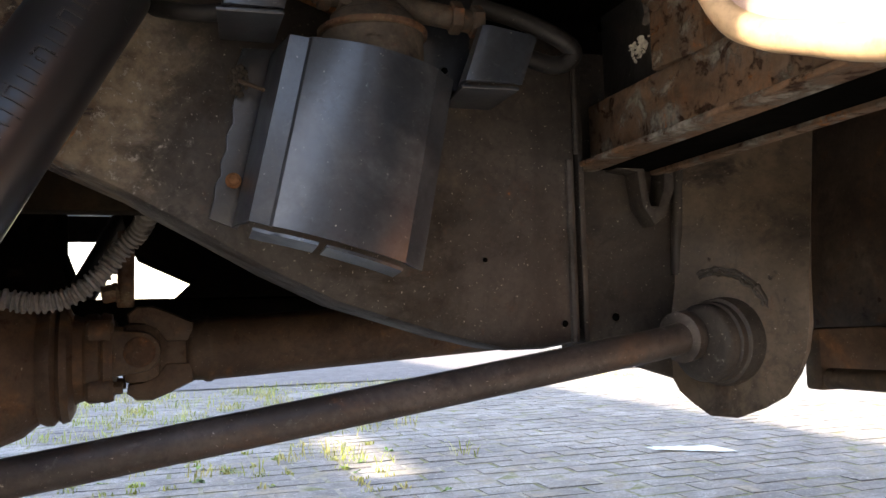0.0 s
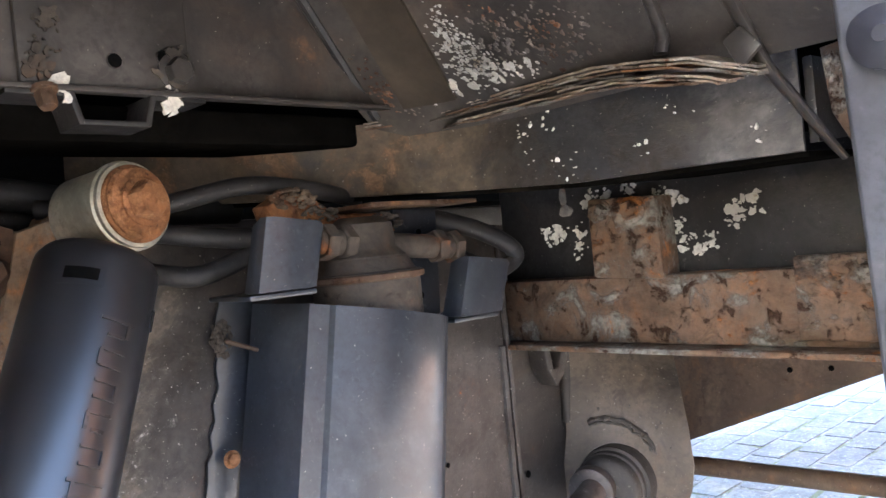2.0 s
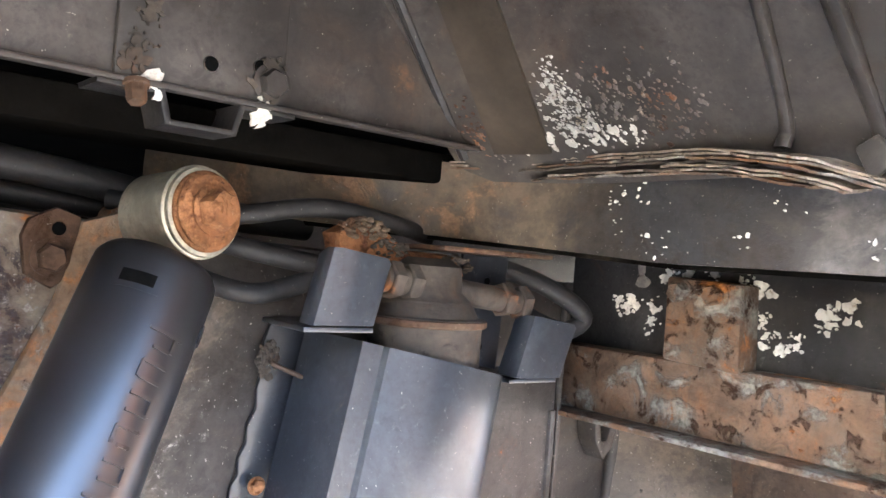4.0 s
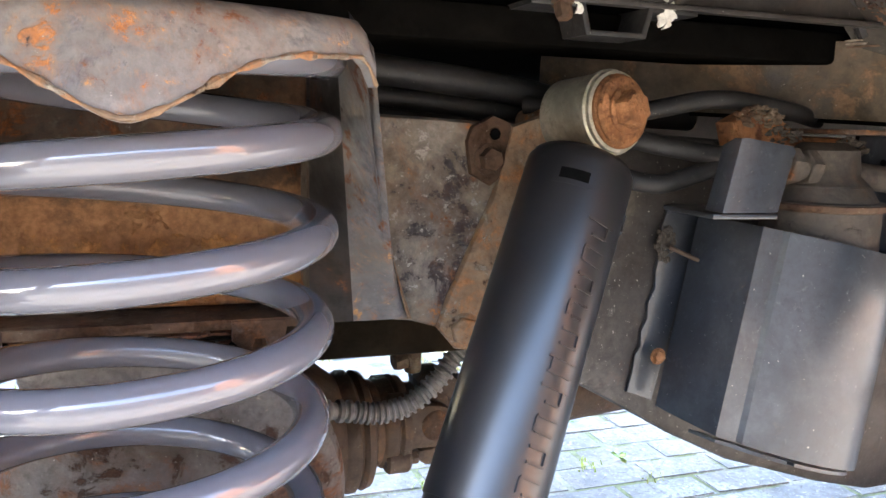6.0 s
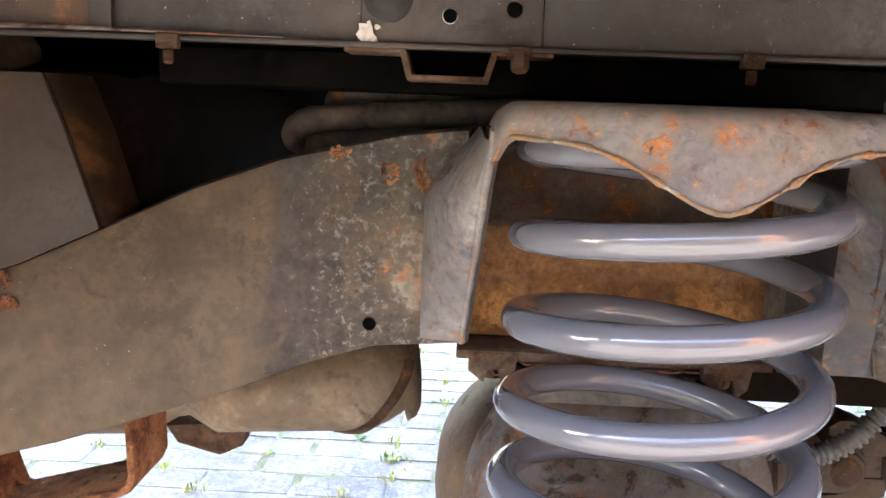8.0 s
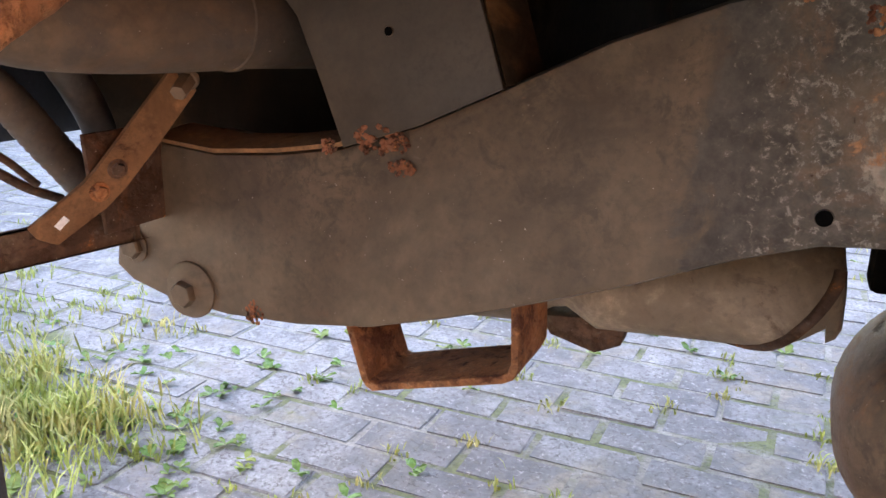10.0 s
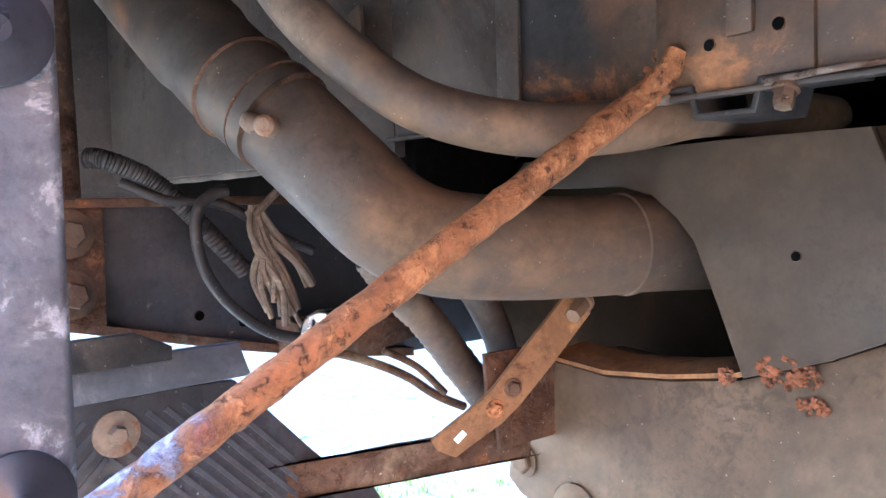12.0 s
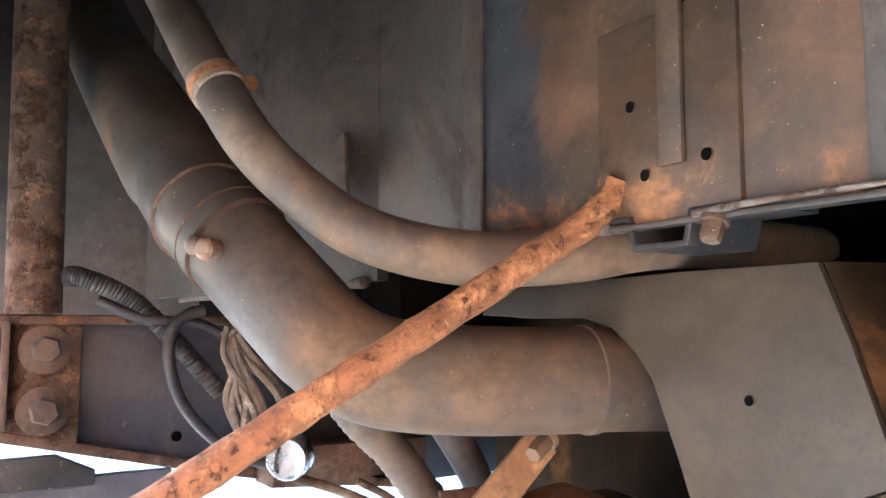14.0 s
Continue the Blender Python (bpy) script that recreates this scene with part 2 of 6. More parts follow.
# the X zone's tan is dust plus the bend's painted warm highlight
m_hose = surface("dusty_rubber_with_warm_lit_bend", (0.036, 0.033, 0.030), [((0.088, 0.066, 0.047), 7, 0.46, 0.62, 73, 5), ((0.15, 0.078, 0.042), 9, 0.58, 0.74, 74, 5), ((0.03, 0.025, 0.023), 12, 0.64, 0.70, 75, 7)], 0.52, bump=0.2, specks=0.12, spec=0.3, blotch=0.6, zones=[("X", -0.77, -0.69, ((0.105, 0.070, 0.043), 6, 0.42, 0.60, 76, 5))])
m_spring = surface("satin_grey_lacquer", (0.130, 0.130, 0.148), [], 0.26, bump=0.012, rough_var=0.03, tone=0.04, relief=0.0, mottle=0.97, spec=0.3, blotch=0)
m_shock = surface("satin_black_lacquer", (0.012, 0.012, 0.0135), [((0.05, 0.046, 0.042), 90, 0.70, 0.8, 83, 4)], 0.36, bump=0.02, rough_var=0.05, tone=0.1, relief=0.02, mottle=0.9, blotch=0)
for lacquer, coat in ((m_spring, 0.75), (m_shock, 0.4), (m_shield, 0.5)):
    lacquer.node_tree.nodes["Principled BSDF"].inputs["Coat Weight"].default_value = coat
    lacquer.node_tree.nodes["Principled BSDF"].inputs["Coat Roughness"].default_value = {0.75: 0.06, 0.4: 0.27}.get(coat, 0.20)
    lacquer.node_tree.nodes["Principled BSDF"].inputs["Coat IOR"].default_value = 1.7
m_shock.node_tree.nodes["Principled BSDF"].inputs["Specular IOR Level"].default_value = 0.5
m_dusty = surface("dust_caked_fitting", (0.056, 0.046, 0.037), [((0.105, 0.085, 0.068), 20, 0.5, 0.66, 271, 6), (RUST, 26, 0.60, 0.68, 272, 6), (GRIME, 30, 0.58, 0.66, 273, 6)], 0.75, bump=0.6, spec=0.25)
m_zinc = surface("yellow_zinc", (0.50, 0.465, 0.36), [((0.36, 0.37, 0.33), 40, 0.5, 0.7, 85, 4), (RUST, 60, 0.62, 0.70, 86, 6)], 0.38, metal=0.6, bump=0.1, blotch=0)
m_chrome = surface("brushed_silver_tube", (0.6, 0.59, 0.58), [(DUST_PALE, 30, 0.6, 0.8, 87, 4)], 0.25, metal=0.9, bump=0.03, blotch=0)
m_drive = surface("rusty_driveline_steel", (0.068, 0.044, 0.029), [((0.13, 0.07, 0.036), 16, 0.52, 0.68, 91, 6), (DUST, 8, 0.54, 0.75, 92, 5), (RUST_DARK, 50, 0.58, 0.68, 93, 6), (DUST_PALE, 110, 0.71, 0.74, 94, 5)], 0.6, bump=0.5, specks=0.5, spec=0.3)
m_link = surface("scuffed_dark_steel", (0.05, 0.042, 0.038), [((0.10, 0.062, 0.042), 14, 0.54, 0.70, 191, 6), (GREY_WORN, 46, 0.67, 0.70, 192, 7), (RUST, 30, 0.66, 0.72, 193, 6)], 0.48, bump=0.35, specks=0.6)
m_bracket = surface("pitted_black_steel", (0.033, 0.029, 0.026), [((0.066, 0.052, 0.04), 9, 0.52, 0.7, 195, 5), (GREY_WORN, 80, 0.70, 0.73, 196, 6), (RUST, 20, 0.66, 0.72, 197, 6)], 0.55, bump=0.5, specks=0.9, streak=0.4, spec=0.3)
m_bracket_tan = surface("dust_washed_dark_steel", (0.075, 0.058, 0.043), [((0.115, 0.085, 0.058), 7, 0.48, 0.68, 431, 5), (GRIME, 11, 0.54, 0.66, 432, 6), (GREY_WORN, 90, 0.71, 0.74, 433, 6), (RUST, 22, 0.66, 0.72, 434, 6)], 0.55, bump=0.35, specks=0.6, streak=0.4, spec=0.3)
m_cast = surface("pitted_grey_iron", (0.125, 0.115, 0.105), [(RUST, 16, 0.50, 0.60, 95, 7), (RUST_DARK, 36, 0.54, 0.60, 94, 7), (DUST_PALE, 50, 0.62, 0.70, 96, 5)], 0.7, bump=0.9, specks=0.5)
m_silencer = surface("tan_dusty_silencer_steel", (0.21, 0.152, 0.097), [((0.30, 0.235, 0.165), 12, 0.50, 0.62, 97, 6), ((0.09, 0.06, 0.04), 16, 0.62, 0.68, 98, 6), ((0.36, 0.30, 0.24), 70, 0.70, 0.76, 100, 5)], 0.6, bump=0.2)
m_bead = surface("thick_rust_blister", (0.2, 0.075, 0.035), [(RUST_DARK, 160, 0.5, 0.6, 99, 6), (RUST_ORANGE, 120, 0.56, 0.66, 199, 6)], 0.95, bump=1.0)
m_white = surface("white_sealer_flake", (0.50, 0.48, 0.43), [(DUST, 160, 0.58, 0.7, 101, 4)], 0.85, bump=0.6, blotch=0.25)
m_flake = surface("grey_white_sealer", (0.36, 0.35, 0.32), [(DUST, 160, 0.52, 0.66, 451, 4)], 0.85, bump=0.6, blotch=0.25)
m_trim = surface("weathered_grey_plastic", (0.085, 0.09, 0.105), [((0.30, 0.31, 0.33), 120, 0.66, 0.70, 103, 7), ((0.05, 0.05, 0.055), 20, 0.56, 0.68, 104, 6)], 0.55, bump=0.3, blotch=0.25, zones=[("Y", 0.262, 0.292, ((0.30, 0.305, 0.325), 40, 0.53, 0.59, 110, 9))])
m_trim_dark = surface("dull_slate_plastic", (0.06, 0.064, 0.074), [((0.11, 0.11, 0.12), 30, 0.52, 0.68, 106, 6), (DUST_PALE, 80, 0.70, 0.74, 107, 5)], 0.5, bump=0.2, blotch=0)
m_mark = surface("worn_raised_lacquer", (0.030, 0.026, 0.025), [], 0.30, bump=0.02, tone=0.1, mottle=0.9, blotch=0)
m_lip = surface("pale_layered_rust_dust", (0.21, 0.165, 0.125), [((0.34, 0.30, 0.25), 60, 0.50, 0.60, 401, 6), (RUST, 40, 0.56, 0.64, 402, 6), (GRIME, 70, 0.58, 0.64, 403, 6), (WHITE_FLAKE, 90, 0.66, 0.69, 404, 6)], 0.85, bump=1.0, spec=0.2)
m_body_paint = surface("pale_beige_pink_body_paint", (0.40, 0.305, 0.275), [((0.33, 0.25, 0.215), 6, 0.52, 0.72, 411, 5), (DUST, 70, 0.66, 0.74, 412, 5)], 0.32, bump=0.03, tone=0.08, mottle=0.92, blotch=0)
m_seal = surface("tan_rubber_seal", (0.40, 0.285, 0.17), [], 0.5, bump=0.05, tone=0.1, blotch=0)
# orange rust below; the dark upper part paints the turret's shadow
m_recess = surface("rust_blown_shade_topped_steel", (0.062, 0.048, 0.038), [((0.11, 0.07, 0.045), 12, 0.46, 0.60, 431, 6), (RUST, 40, 0.54, 0.62, 432, 7), (GREY_WORN, 60, 0.66, 0.70, 433, 6)], 0.8, bump=0.8, spec=0.15, zones=[("Z", 0.80, 0.76, ((0.33, 0.17, 0.085), 18, 0.34, 0.48, 434, 7)), ("Z", 0.79, 0.73, ((0.50, 0.24, 0.09), 55, 0.46, 0.56, 435, 7))])
# grimy steel, base darkened to paint the shadow inside the turret
m_inner = surface("grimy_shade_darkened_steel", (0.030, 0.029, 0.029), [(GRIME, 10, 0.46, 0.60, 421, 6), ((0.10, 0.09, 0.08), 30, 0.60, 0.70, 422, 6), (RUST, 30, 0.60, 0.68, 423, 6)], 0.6, bump=0.4, spec=0.3)
m_conduit = surface("grey_dusty_conduit_plastic", (0.135, 0.125, 0.115), [((0.2, 0.17, 0.13), 20, 0.5, 0.7, 108, 5), (GRIME, 30, 0.62, 0.7, 109, 5)], 0.6, bump=0.2)
m_washer = surface("rust_stained_washer", (0.18, 0.125, 0.085), [((0.27, 0.215, 0.155), 40, 0.5, 0.62, 152, 6), (RUST, 60, 0.55, 0.65, 151, 6)], 0.6, metal=0.2, bump=0.4)
m_mud = surface("dried_brown_mud", (0.13, 0.10, 0.075), [(DUST_PALE, 60, 0.55, 0.7, 154, 5)], 0.9, bump=0.7)
m_button = surface("black_plastic", (0.02, 0.021, 0.026), [(DUST, 90, 0.66, 0.75, 105, 4)], 0.32, bump=0.08, blotch=0)
m_soil = surface("gritty_joint_earth", (0.36, 0.345, 0.30), [((0.42, 0.41, 0.38), 60, 0.52, 0.62, 121, 5), ((0.17, 0.19, 0.085), 5, 0.46, 0.57, 122, 6), ((0.12, 0.11, 0.10), 110, 0.58, 0.64, 123, 4)], 0.92, bump=0.9, specks=0.6, coords="Position")
m_paver = surface("grey_paving_brick", (0.345, 0.345, 0.34), [((0.18, 0.18, 0.185), 2.2, 0.42, 0.60, 111, 7), ((0.46, 0.45, 0.44), 70, 0.56, 0.64, 112, 5), ((0.19, 0.18, 0.165), 95, 0.55, 0.60, 115, 4), ((0.30, 0.27, 0.22), 5, 0.54, 0.66, 113, 8), ((0.27, 0.28, 0.13), 6, 0.63, 0.72, 114, 7)], 0.88, bump=0.9, grain=160, specks=0.8, coords="Position")
m_leaf = surface("fresh_green_leaf", (0.13, 0.27, 0.05), [((0.32, 0.38, 0.10), 4, 0.5, 0.65, 118, 4)], 0.5, bump=0.0)
# brown steel taken near black, so the recess shade is in the colour
m_shade_brown = surface("shade_darkened_brown_steel", (0.012, 0.009, 0.006), [((0.07, 0.034, 0.014), 5, 0.60, 0.7, 148, 6)], 0.85, bump=0.3, spec=0.04)
m_grass = surface("pale_green_weed", (0.34, 0.42, 0.09), [((0.52, 0.46, 0.17), 3, 0.46, 0.6, 117, 4)], 0.6, bump=0.0)
# near-white for the brightness showing through the strap's slot
m_slot_bright = surface("bright_slot_filling", (0.75, 0.75, 0.72), [], 0.35, metal=0.4, bump=0.0, blotch=0)
# flat black for the shade inside openings that are not cut
m_opening_shade = surface("opening_shade_black", (0.004, 0.004, 0.004), [], 0.9, bump=0.0, spec=0.0)
# near-black that puts the shade of under-body recesses into the colour
m_shade = surface("near_black_recess_shade", (0.004, 0.0037, 0.0033), [((0.018, 0.014, 0.010), 10, 0.58, 0.78, 146, 5)], 0.6, bump=0.5, spec=0.0)
m_asphalt = surface("worn_grey_asphalt", (0.16, 0.155, 0.165), [((0.22, 0.21, 0.22), 3, 0.48, 0.62, 441, 6), ((0.10, 0.10, 0.105), 60, 0.52, 0.60, 442, 5)], 0.9, bump=0.5, coords="Position")
m_film = surface("pale_blue_plastic_film", (0.55, 0.68, 0.72), [((0.75, 0.78, 0.78), 20, 0.5, 0.62, 443, 5)], 0.35, bump=0.05, tone=0.1, blotch=0)
m_render = surface("pale_wall_render", (0.72, 0.70, 0.66), [((0.55, 0.53, 0.5), 2, 0.5, 0.7, 147, 5)], 0.9, bump=0.2)
m_wall_grey = surface("grey_beige_wall_brick", (0.30, 0.265, 0.23), [((0.22, 0.19, 0.165), 5, 0.45, 0.6, 143, 5)], 0.9, bump=0.3)
m_brick = surface("orange_wall_brick", (0.34, 0.17, 0.10), [((0.26, 0.12, 0.07), 6, 0.45, 0.6, 141, 5), ((0.42, 0.30, 0.22), 30, 0.58, 0.7, 142, 5)], 0.9, bump=0.3)


# ---------------------------------------------------------------- mesh helpers
def part(name, bm, material, parent=None, label="", smooth=True, angle=40):
    bmesh.ops.recalc_face_normals(bm, faces=bm.faces)
    me = bpy.data.meshes.new(name)
    bm.to_mesh(me)
    bm.free()
    me.materials.append(material)
    if smooth:
        me.polygons.foreach_set("use_smooth", [True] * len(me.polygons))
        me.set_sharp_from_angle(angle=radians(angle))
    ob = new(name, me)
    if parent:
        ob.parent = parent
    if label:
        tagged(ob, label)
    return ob


def thing(name, label, category, group="", kind=""):
    return tagged(new(name), label, category, group, kind)


def box(x0, x1, y0, y1, z0, z1, bevel=0.0015, bm=None):
    bm2 = bm or bmesh.new()
    vs = bmesh.ops.create_cube(bm2, size=1.0)["verts"]
    for v in vs:
        v.co = Vector(((x0 + x1) / 2 + v.co.x * (x1 - x0), (y0 + y1) / 2 + v.co.y * (y1 - y0), (z0 + z1) / 2 + v.co.z * (z1 - z0)))
    if bevel:
        es = list({e for v in vs for e in v.link_edges})
        bmesh.ops.bevel(bm2, geom=es, offset=bevel, segments=2, affect="EDGES", profile=0.5)
    return bm2


def prism(points, a, b, axis="y", bevel=0.0015):
    """A plate: the outline (pairs in the two other axes, in order) from a to b along the axis."""
    def at(p, d):
        return {"y": (p[0], d, p[1]), "x": (d, p[0], p[1]), "z": (p[0], p[1], d)}[axis]
    bm = bmesh.new()
    lo = [bm.verts.new(at(p, a)) for p in points]
    hi = [bm.verts.new(at(p, b)) for p in points]
    bm.faces.new(lo)
    bm.faces.new(hi[::-1])
    n = len(points)
    for i in range(n):
        bm.faces.new((lo[i], hi[i], hi[(i + 1) % n], lo[(i + 1) % n]))
    bmesh.ops.recalc_face_normals(bm, faces=bm.faces)
    if bevel:
        es = [e for e in bm.edges if any(len(f.verts) == n for f in e.link_faces)]
        bmesh.ops.bevel(bm, geom=es, offset=bevel, segments=2, affect="EDGES", profile=0.5)
    return bm


def curve_points(pts, per=8):
    """A smooth line through the points (Catmull-Rom)."""
    pts = [Vector(p) for p in pts]
    ext = [2 * pts[0] - pts[1], *pts, 2 * pts[-1] - pts[-2]]
    out = []
    for i in range(1, len(ext) - 2):
        p0, p1, p2, p3 = ext[i - 1 : i + 3]
        for k in range(per):
            t = k / per
            out.append(0.5 * (2 * p1 + (p2 - p0) * t + (2 * p0 - 5 * p1 + 4 * p2 - p3) * t * t + (3 * p1 - p0 - 3 * p2 + p3) * t**3))
    out.append(pts[-1])
    return out


def sweep(line, radius, seg=16, bm=None, cap=True, squash=1.0):
    """A tube along a line; radius is a number or a function of the share of the way."""
    bm = bm or bmesh.new()
    line = [Vector(p) for p in line]
    n = len(line)
    tang = [(line[min(i + 1, n - 1)] - line[max(i - 1, 0)]).normalized() for i in range(n)]
    side = tang[0].orthogonal().normalized()
    rings = []
    for i, p in enumerate(line):
        side = (side - tang[i] * side.dot(tang[i])).normalized()
        other = tang[i].cross(side)
        r = radius(i / (n - 1)) if callable(radius) else radius
        rings.append([bm.verts.new(p + r * (math.cos(a) * side + squash * math.sin(a) * other)) for a in (2 * math.pi * k / seg for k in range(seg))])
    for a, b in zip(rings, rings[1:]):
        for k in range(seg):
            bm.faces.new((a[k], a[(k + 1) % seg], b[(k + 1) % seg], b[k]))
    if cap:
        bm.faces.new(rings[0][::-1])
        bm.faces.new(rings[-1])
    return bm


def lathe(p0, p1, profile, seg=32, bm=None):
    """A turned form: profile of (metres along from p0 towards p1, radius)."""
    bm = bm or bmesh.new()
    p0, p1 = Vector(p0), Vector(p1)
    d = (p1 - p0).normalized()
    s = d.orthogonal().normalized()
    o = d.cross(s)
    rings = [[bm.verts.new(p0 + d * l + r * (math.cos(a) * s + math.sin(a) * o)) for a in (2 * math.pi * k / seg for k in range(seg))] for l, r in profile]
    for a, b in zip(rings, rings[1:]):
        for k in range(seg):
            bm.faces.new((a[k], a[(k + 1) % seg], b[(k + 1) % seg], b[k]))
    bm.faces.new(rings[0][::-1])
    bm.faces.new(rings[-1])
    return bm


def rod(p0, p1, r, seg=24, edge=0.001, bm=None):
    l = (Vector(p1) - Vector(p0)).length
    return lathe(p0, p1, [(0, r - edge), (edge, r), (l - edge, r), (l, r - edge)], seg, bm)


def hex_bolt(p, d, r, h, washer=1.5, bm=None):
    """A hexagon head of radius r and height h on a washer, standing on p and facing d."""
    p, d = Vector(p), Vector(d).normalized()
    bm = lathe(p, p + d, [(0, r * washer), (h * 0.22, r * washer), (h * 0.25, r * washer * 0.96)], 24, bm)
    bm = lathe(p + d * h * 0.22, p + d, [(0, r), (h * 0.75, r), (h, r * 0.86)], 6, bm)
    return bm


def blob(p, size, seed, bm=None, flat=(1, 1, 1), rough=0.35, sub=2):
    """A lumpy patch, as of flaked paint, rust or sealer."""
    bm = bm or bmesh.new()
    vs = bmesh.ops.create_icosphere(bm, subdivisions=sub, radius=1.0)["verts"]
    p = Vector(p)
    for v in vs:
        k = 1 + rough * noise.noise(v.co * 2.3 + Vector((seed, seed * 0.7, 0)))+ rough * 0.7 * noise.noise(v.co * 5.1 + Vector((0, seed, seed)))
        v.co = p + Vector((v.co.x * flat[0], v.co.y * flat[1], v.co.z * flat[2])) * size * k
    return bm



def crust(p, size, seed, flat=(1, 1, 1), n=16):
    """A crumbly patch: many small lumps in one mesh."""
    r = random.Random(seed)
    bm = bmesh.new()
    for _ in range(int(n * 2.2)):
        a, d = r.uniform(0, 6.28), math.sqrt(r.random())
        off = Vector((d * math.cos(a) * flat[0], r.uniform(-0.3, 0.3) * flat[1], d * math.sin(a) * flat[2])) * size
        k = size * r.uniform(0.09, 0.22)
        blob(Vector(p) + off, 1.0, r.uniform(0, 90), bm, flat=(k * flat[0] ** 0.5, k * min(1, flat[1]) * 0.8, k * flat[2] ** 0.5), rough=0.45, sub=2)
    return bm


def ring_hole(p, d, r, parent, mat=None):
    """A drilled hole: a rolled rim round a black disc that paints the shaded opening."""
    p, d = Vector(p), Vector(d).normalized()
    ob = part("hole_rim", lathe(p - d * 0.004, p + d, [(0, r * 1.12), (0.0044, r * 1.12), (0.0050, r * 1.02)], 20), mat or m_rail, parent)
    part("hole", lathe(p - d * 0.003, p + d, [(0, r), (0.0042, r), (0.0043, r * 0.9)], 20), m_opening_shade, ob)
    return ob


# ---------------------------------------------------------------- ground
bm = bmesh.new()
bmesh.ops.create_grid(bm, x_segments=2, y_segments=2, size=300)
tagged(part("ground", bm, m_soil), "earth and moss between and beyond the paving bricks", "ground", kind="structure")

# ---------------------------------------------------------------- chassis rail
rail = thing("chassis_rail", "boxed steel chassis rail with dusty flaking paint and rust", "chassis rail")
YR = 0.665
rear_top = [(-0.258, 0.843), (-0.30, 0.838), (-0.373, 0.821), (-0.43, 0.800), (-0.486, 0.773), (-0.54, 0.748), (-0.594, 0.730), (-0.64, 0.7225), (-0.69, 0.718), (-0.74, 0.722)]
rear_bot = [(-0.79, 0.625), (-0.775, 0.614), (-0.74, 0.605), (-0.689, 0.601), (-0.63, 0.604), (-0.575, 0.612), (-0.52, 0.628), (-0.478, 0.642), (-0.41, 0.667), (-0.356, 0.690), (-0.316, 0.703), (-0.258, 0.708)]
rear_end = [(-0.748, 0.70), (-0.752, 0.668), (-0.785, 0.655)]
part("rear_section", prism(rear_top + rear_end + rear_bot, YR, YR + 0.085, bevel=0.006), m_rail, rail)
front_top = [(-0.062, 0.822), (0.008, 0.820), (0.07, 0.817), (0.2, 0.812), (0.444, 0.80)]
front_bot = [(0.444, 0.545), (0.41, 0.540), (0.378, 0.540), (0.33, 0.552), (0.29, 0.565), (0.243, 0.580), (0.19, 0.606), (0.141, 0.634), (0.09, 0.662), (0.037, 0.686), (0.0, 0.697), (-0.062, 0.704)]
part("front_section", prism(front_top + front_bot, YR, YR + 0.085, bevel=0.006), m_rail_worn, rail)
# bracket in the shade-darkened brown
part("lower_bracket", box(-0.075, 0.14, 0.735, 0.765, 0.656, 0.70, 0.003), m_shade_brown, rail)
part("middle_section", box(-0.262, -0.058, YR + 0.035, YR + 0.085, 0.705, 0.845, 0.004), m_recess, rail, "rust-blown inner face, its top darkened for shade")
gusset = [(-0.486, 0.772), (-0.505, 0.83), (-0.519, 0.866), (-0.60, 0.866), (-0.76, 0.862), (-0.78, 0.845), (-0.72, 0.842), (-0.675, 0.842), (-0.650, 0.836), (-0.632, 0.822), (-0.620, 0.808), (-0.604, 0.77), (-0.589, 0.731), (-0.54, 0.747)]
GE = [(-0.487, 0.7735), (-0.505, 0.83), (-0.519, 0.865)]
EDGE_G = [Vector((x, YR + 0.001, z)) for x, z in GE]
gusset_side = [[p + Vector((dx, dy, 0)) for dx, dy in ((0.0, 0.0), (0.003, 0.003), (0.007, 0.015), (0.011, 0.035))] for p in EDGE_G]
part("gusset_plate", prism(gusset, YR - 0.003, YR + 0.004, bevel=0.001), m_gusset, rail, "brown dusty gusset plate with an arched cut-out")
crown = [[(x, 0.6625 + 0.040 * w, z + 0.0035 + 0.005 * math.sin(w * 1.6)) for x, z in rear_top[5:]] for w in (0.0, 0.1, 0.4, 0.7, 1.0)]
TOP_FLANGE = crown
ring_hole((-0.317, YR, 0.719), (0, -1, 0), 0.0042, rail)
ring_hole((-0.557, YR - 0.003, 0.801), (0, -1, 0), 0.0026, rail)
ring_hole((0.428, YR, 0.560), (0, -1, 0), 0.0028, rail, m_rail_worn)
ring_hole((0.36, YR, 0.612), (0, -1, 0), 0.002, rail, m_rail_worn)
# rust blisters
for k, (x, z, sx, sz) in enumerate([(-0.566, 0.738, 0.014, 0.009), (-0.551, 0.737, 0.007, 0.006), (-0.549, 0.722, 0.009, 0.005), (-0.600, 0.731, 0.006, 0.005), (-0.664, 0.609, 0.007, 0.009), (-0.288, 0.813, 0.004, 0.011), (-0.281, 0.806, 0.006, 0.006), (-0.307, 0.813, 0.007, 0.007), (-0.337, 0.825, 0.007, 0.004)]):
    tagged(part("rust_blister", crust((x, YR - 0.0022 if k < 4 else YR, z), max(sx, sz), k * 37, flat=(sx / max(sx, sz), 0.35, sz / max(sx, sz)), n=22), m_bead if k < 5 else m_rust, rail), "crumbling rust blister", kind="stuff")
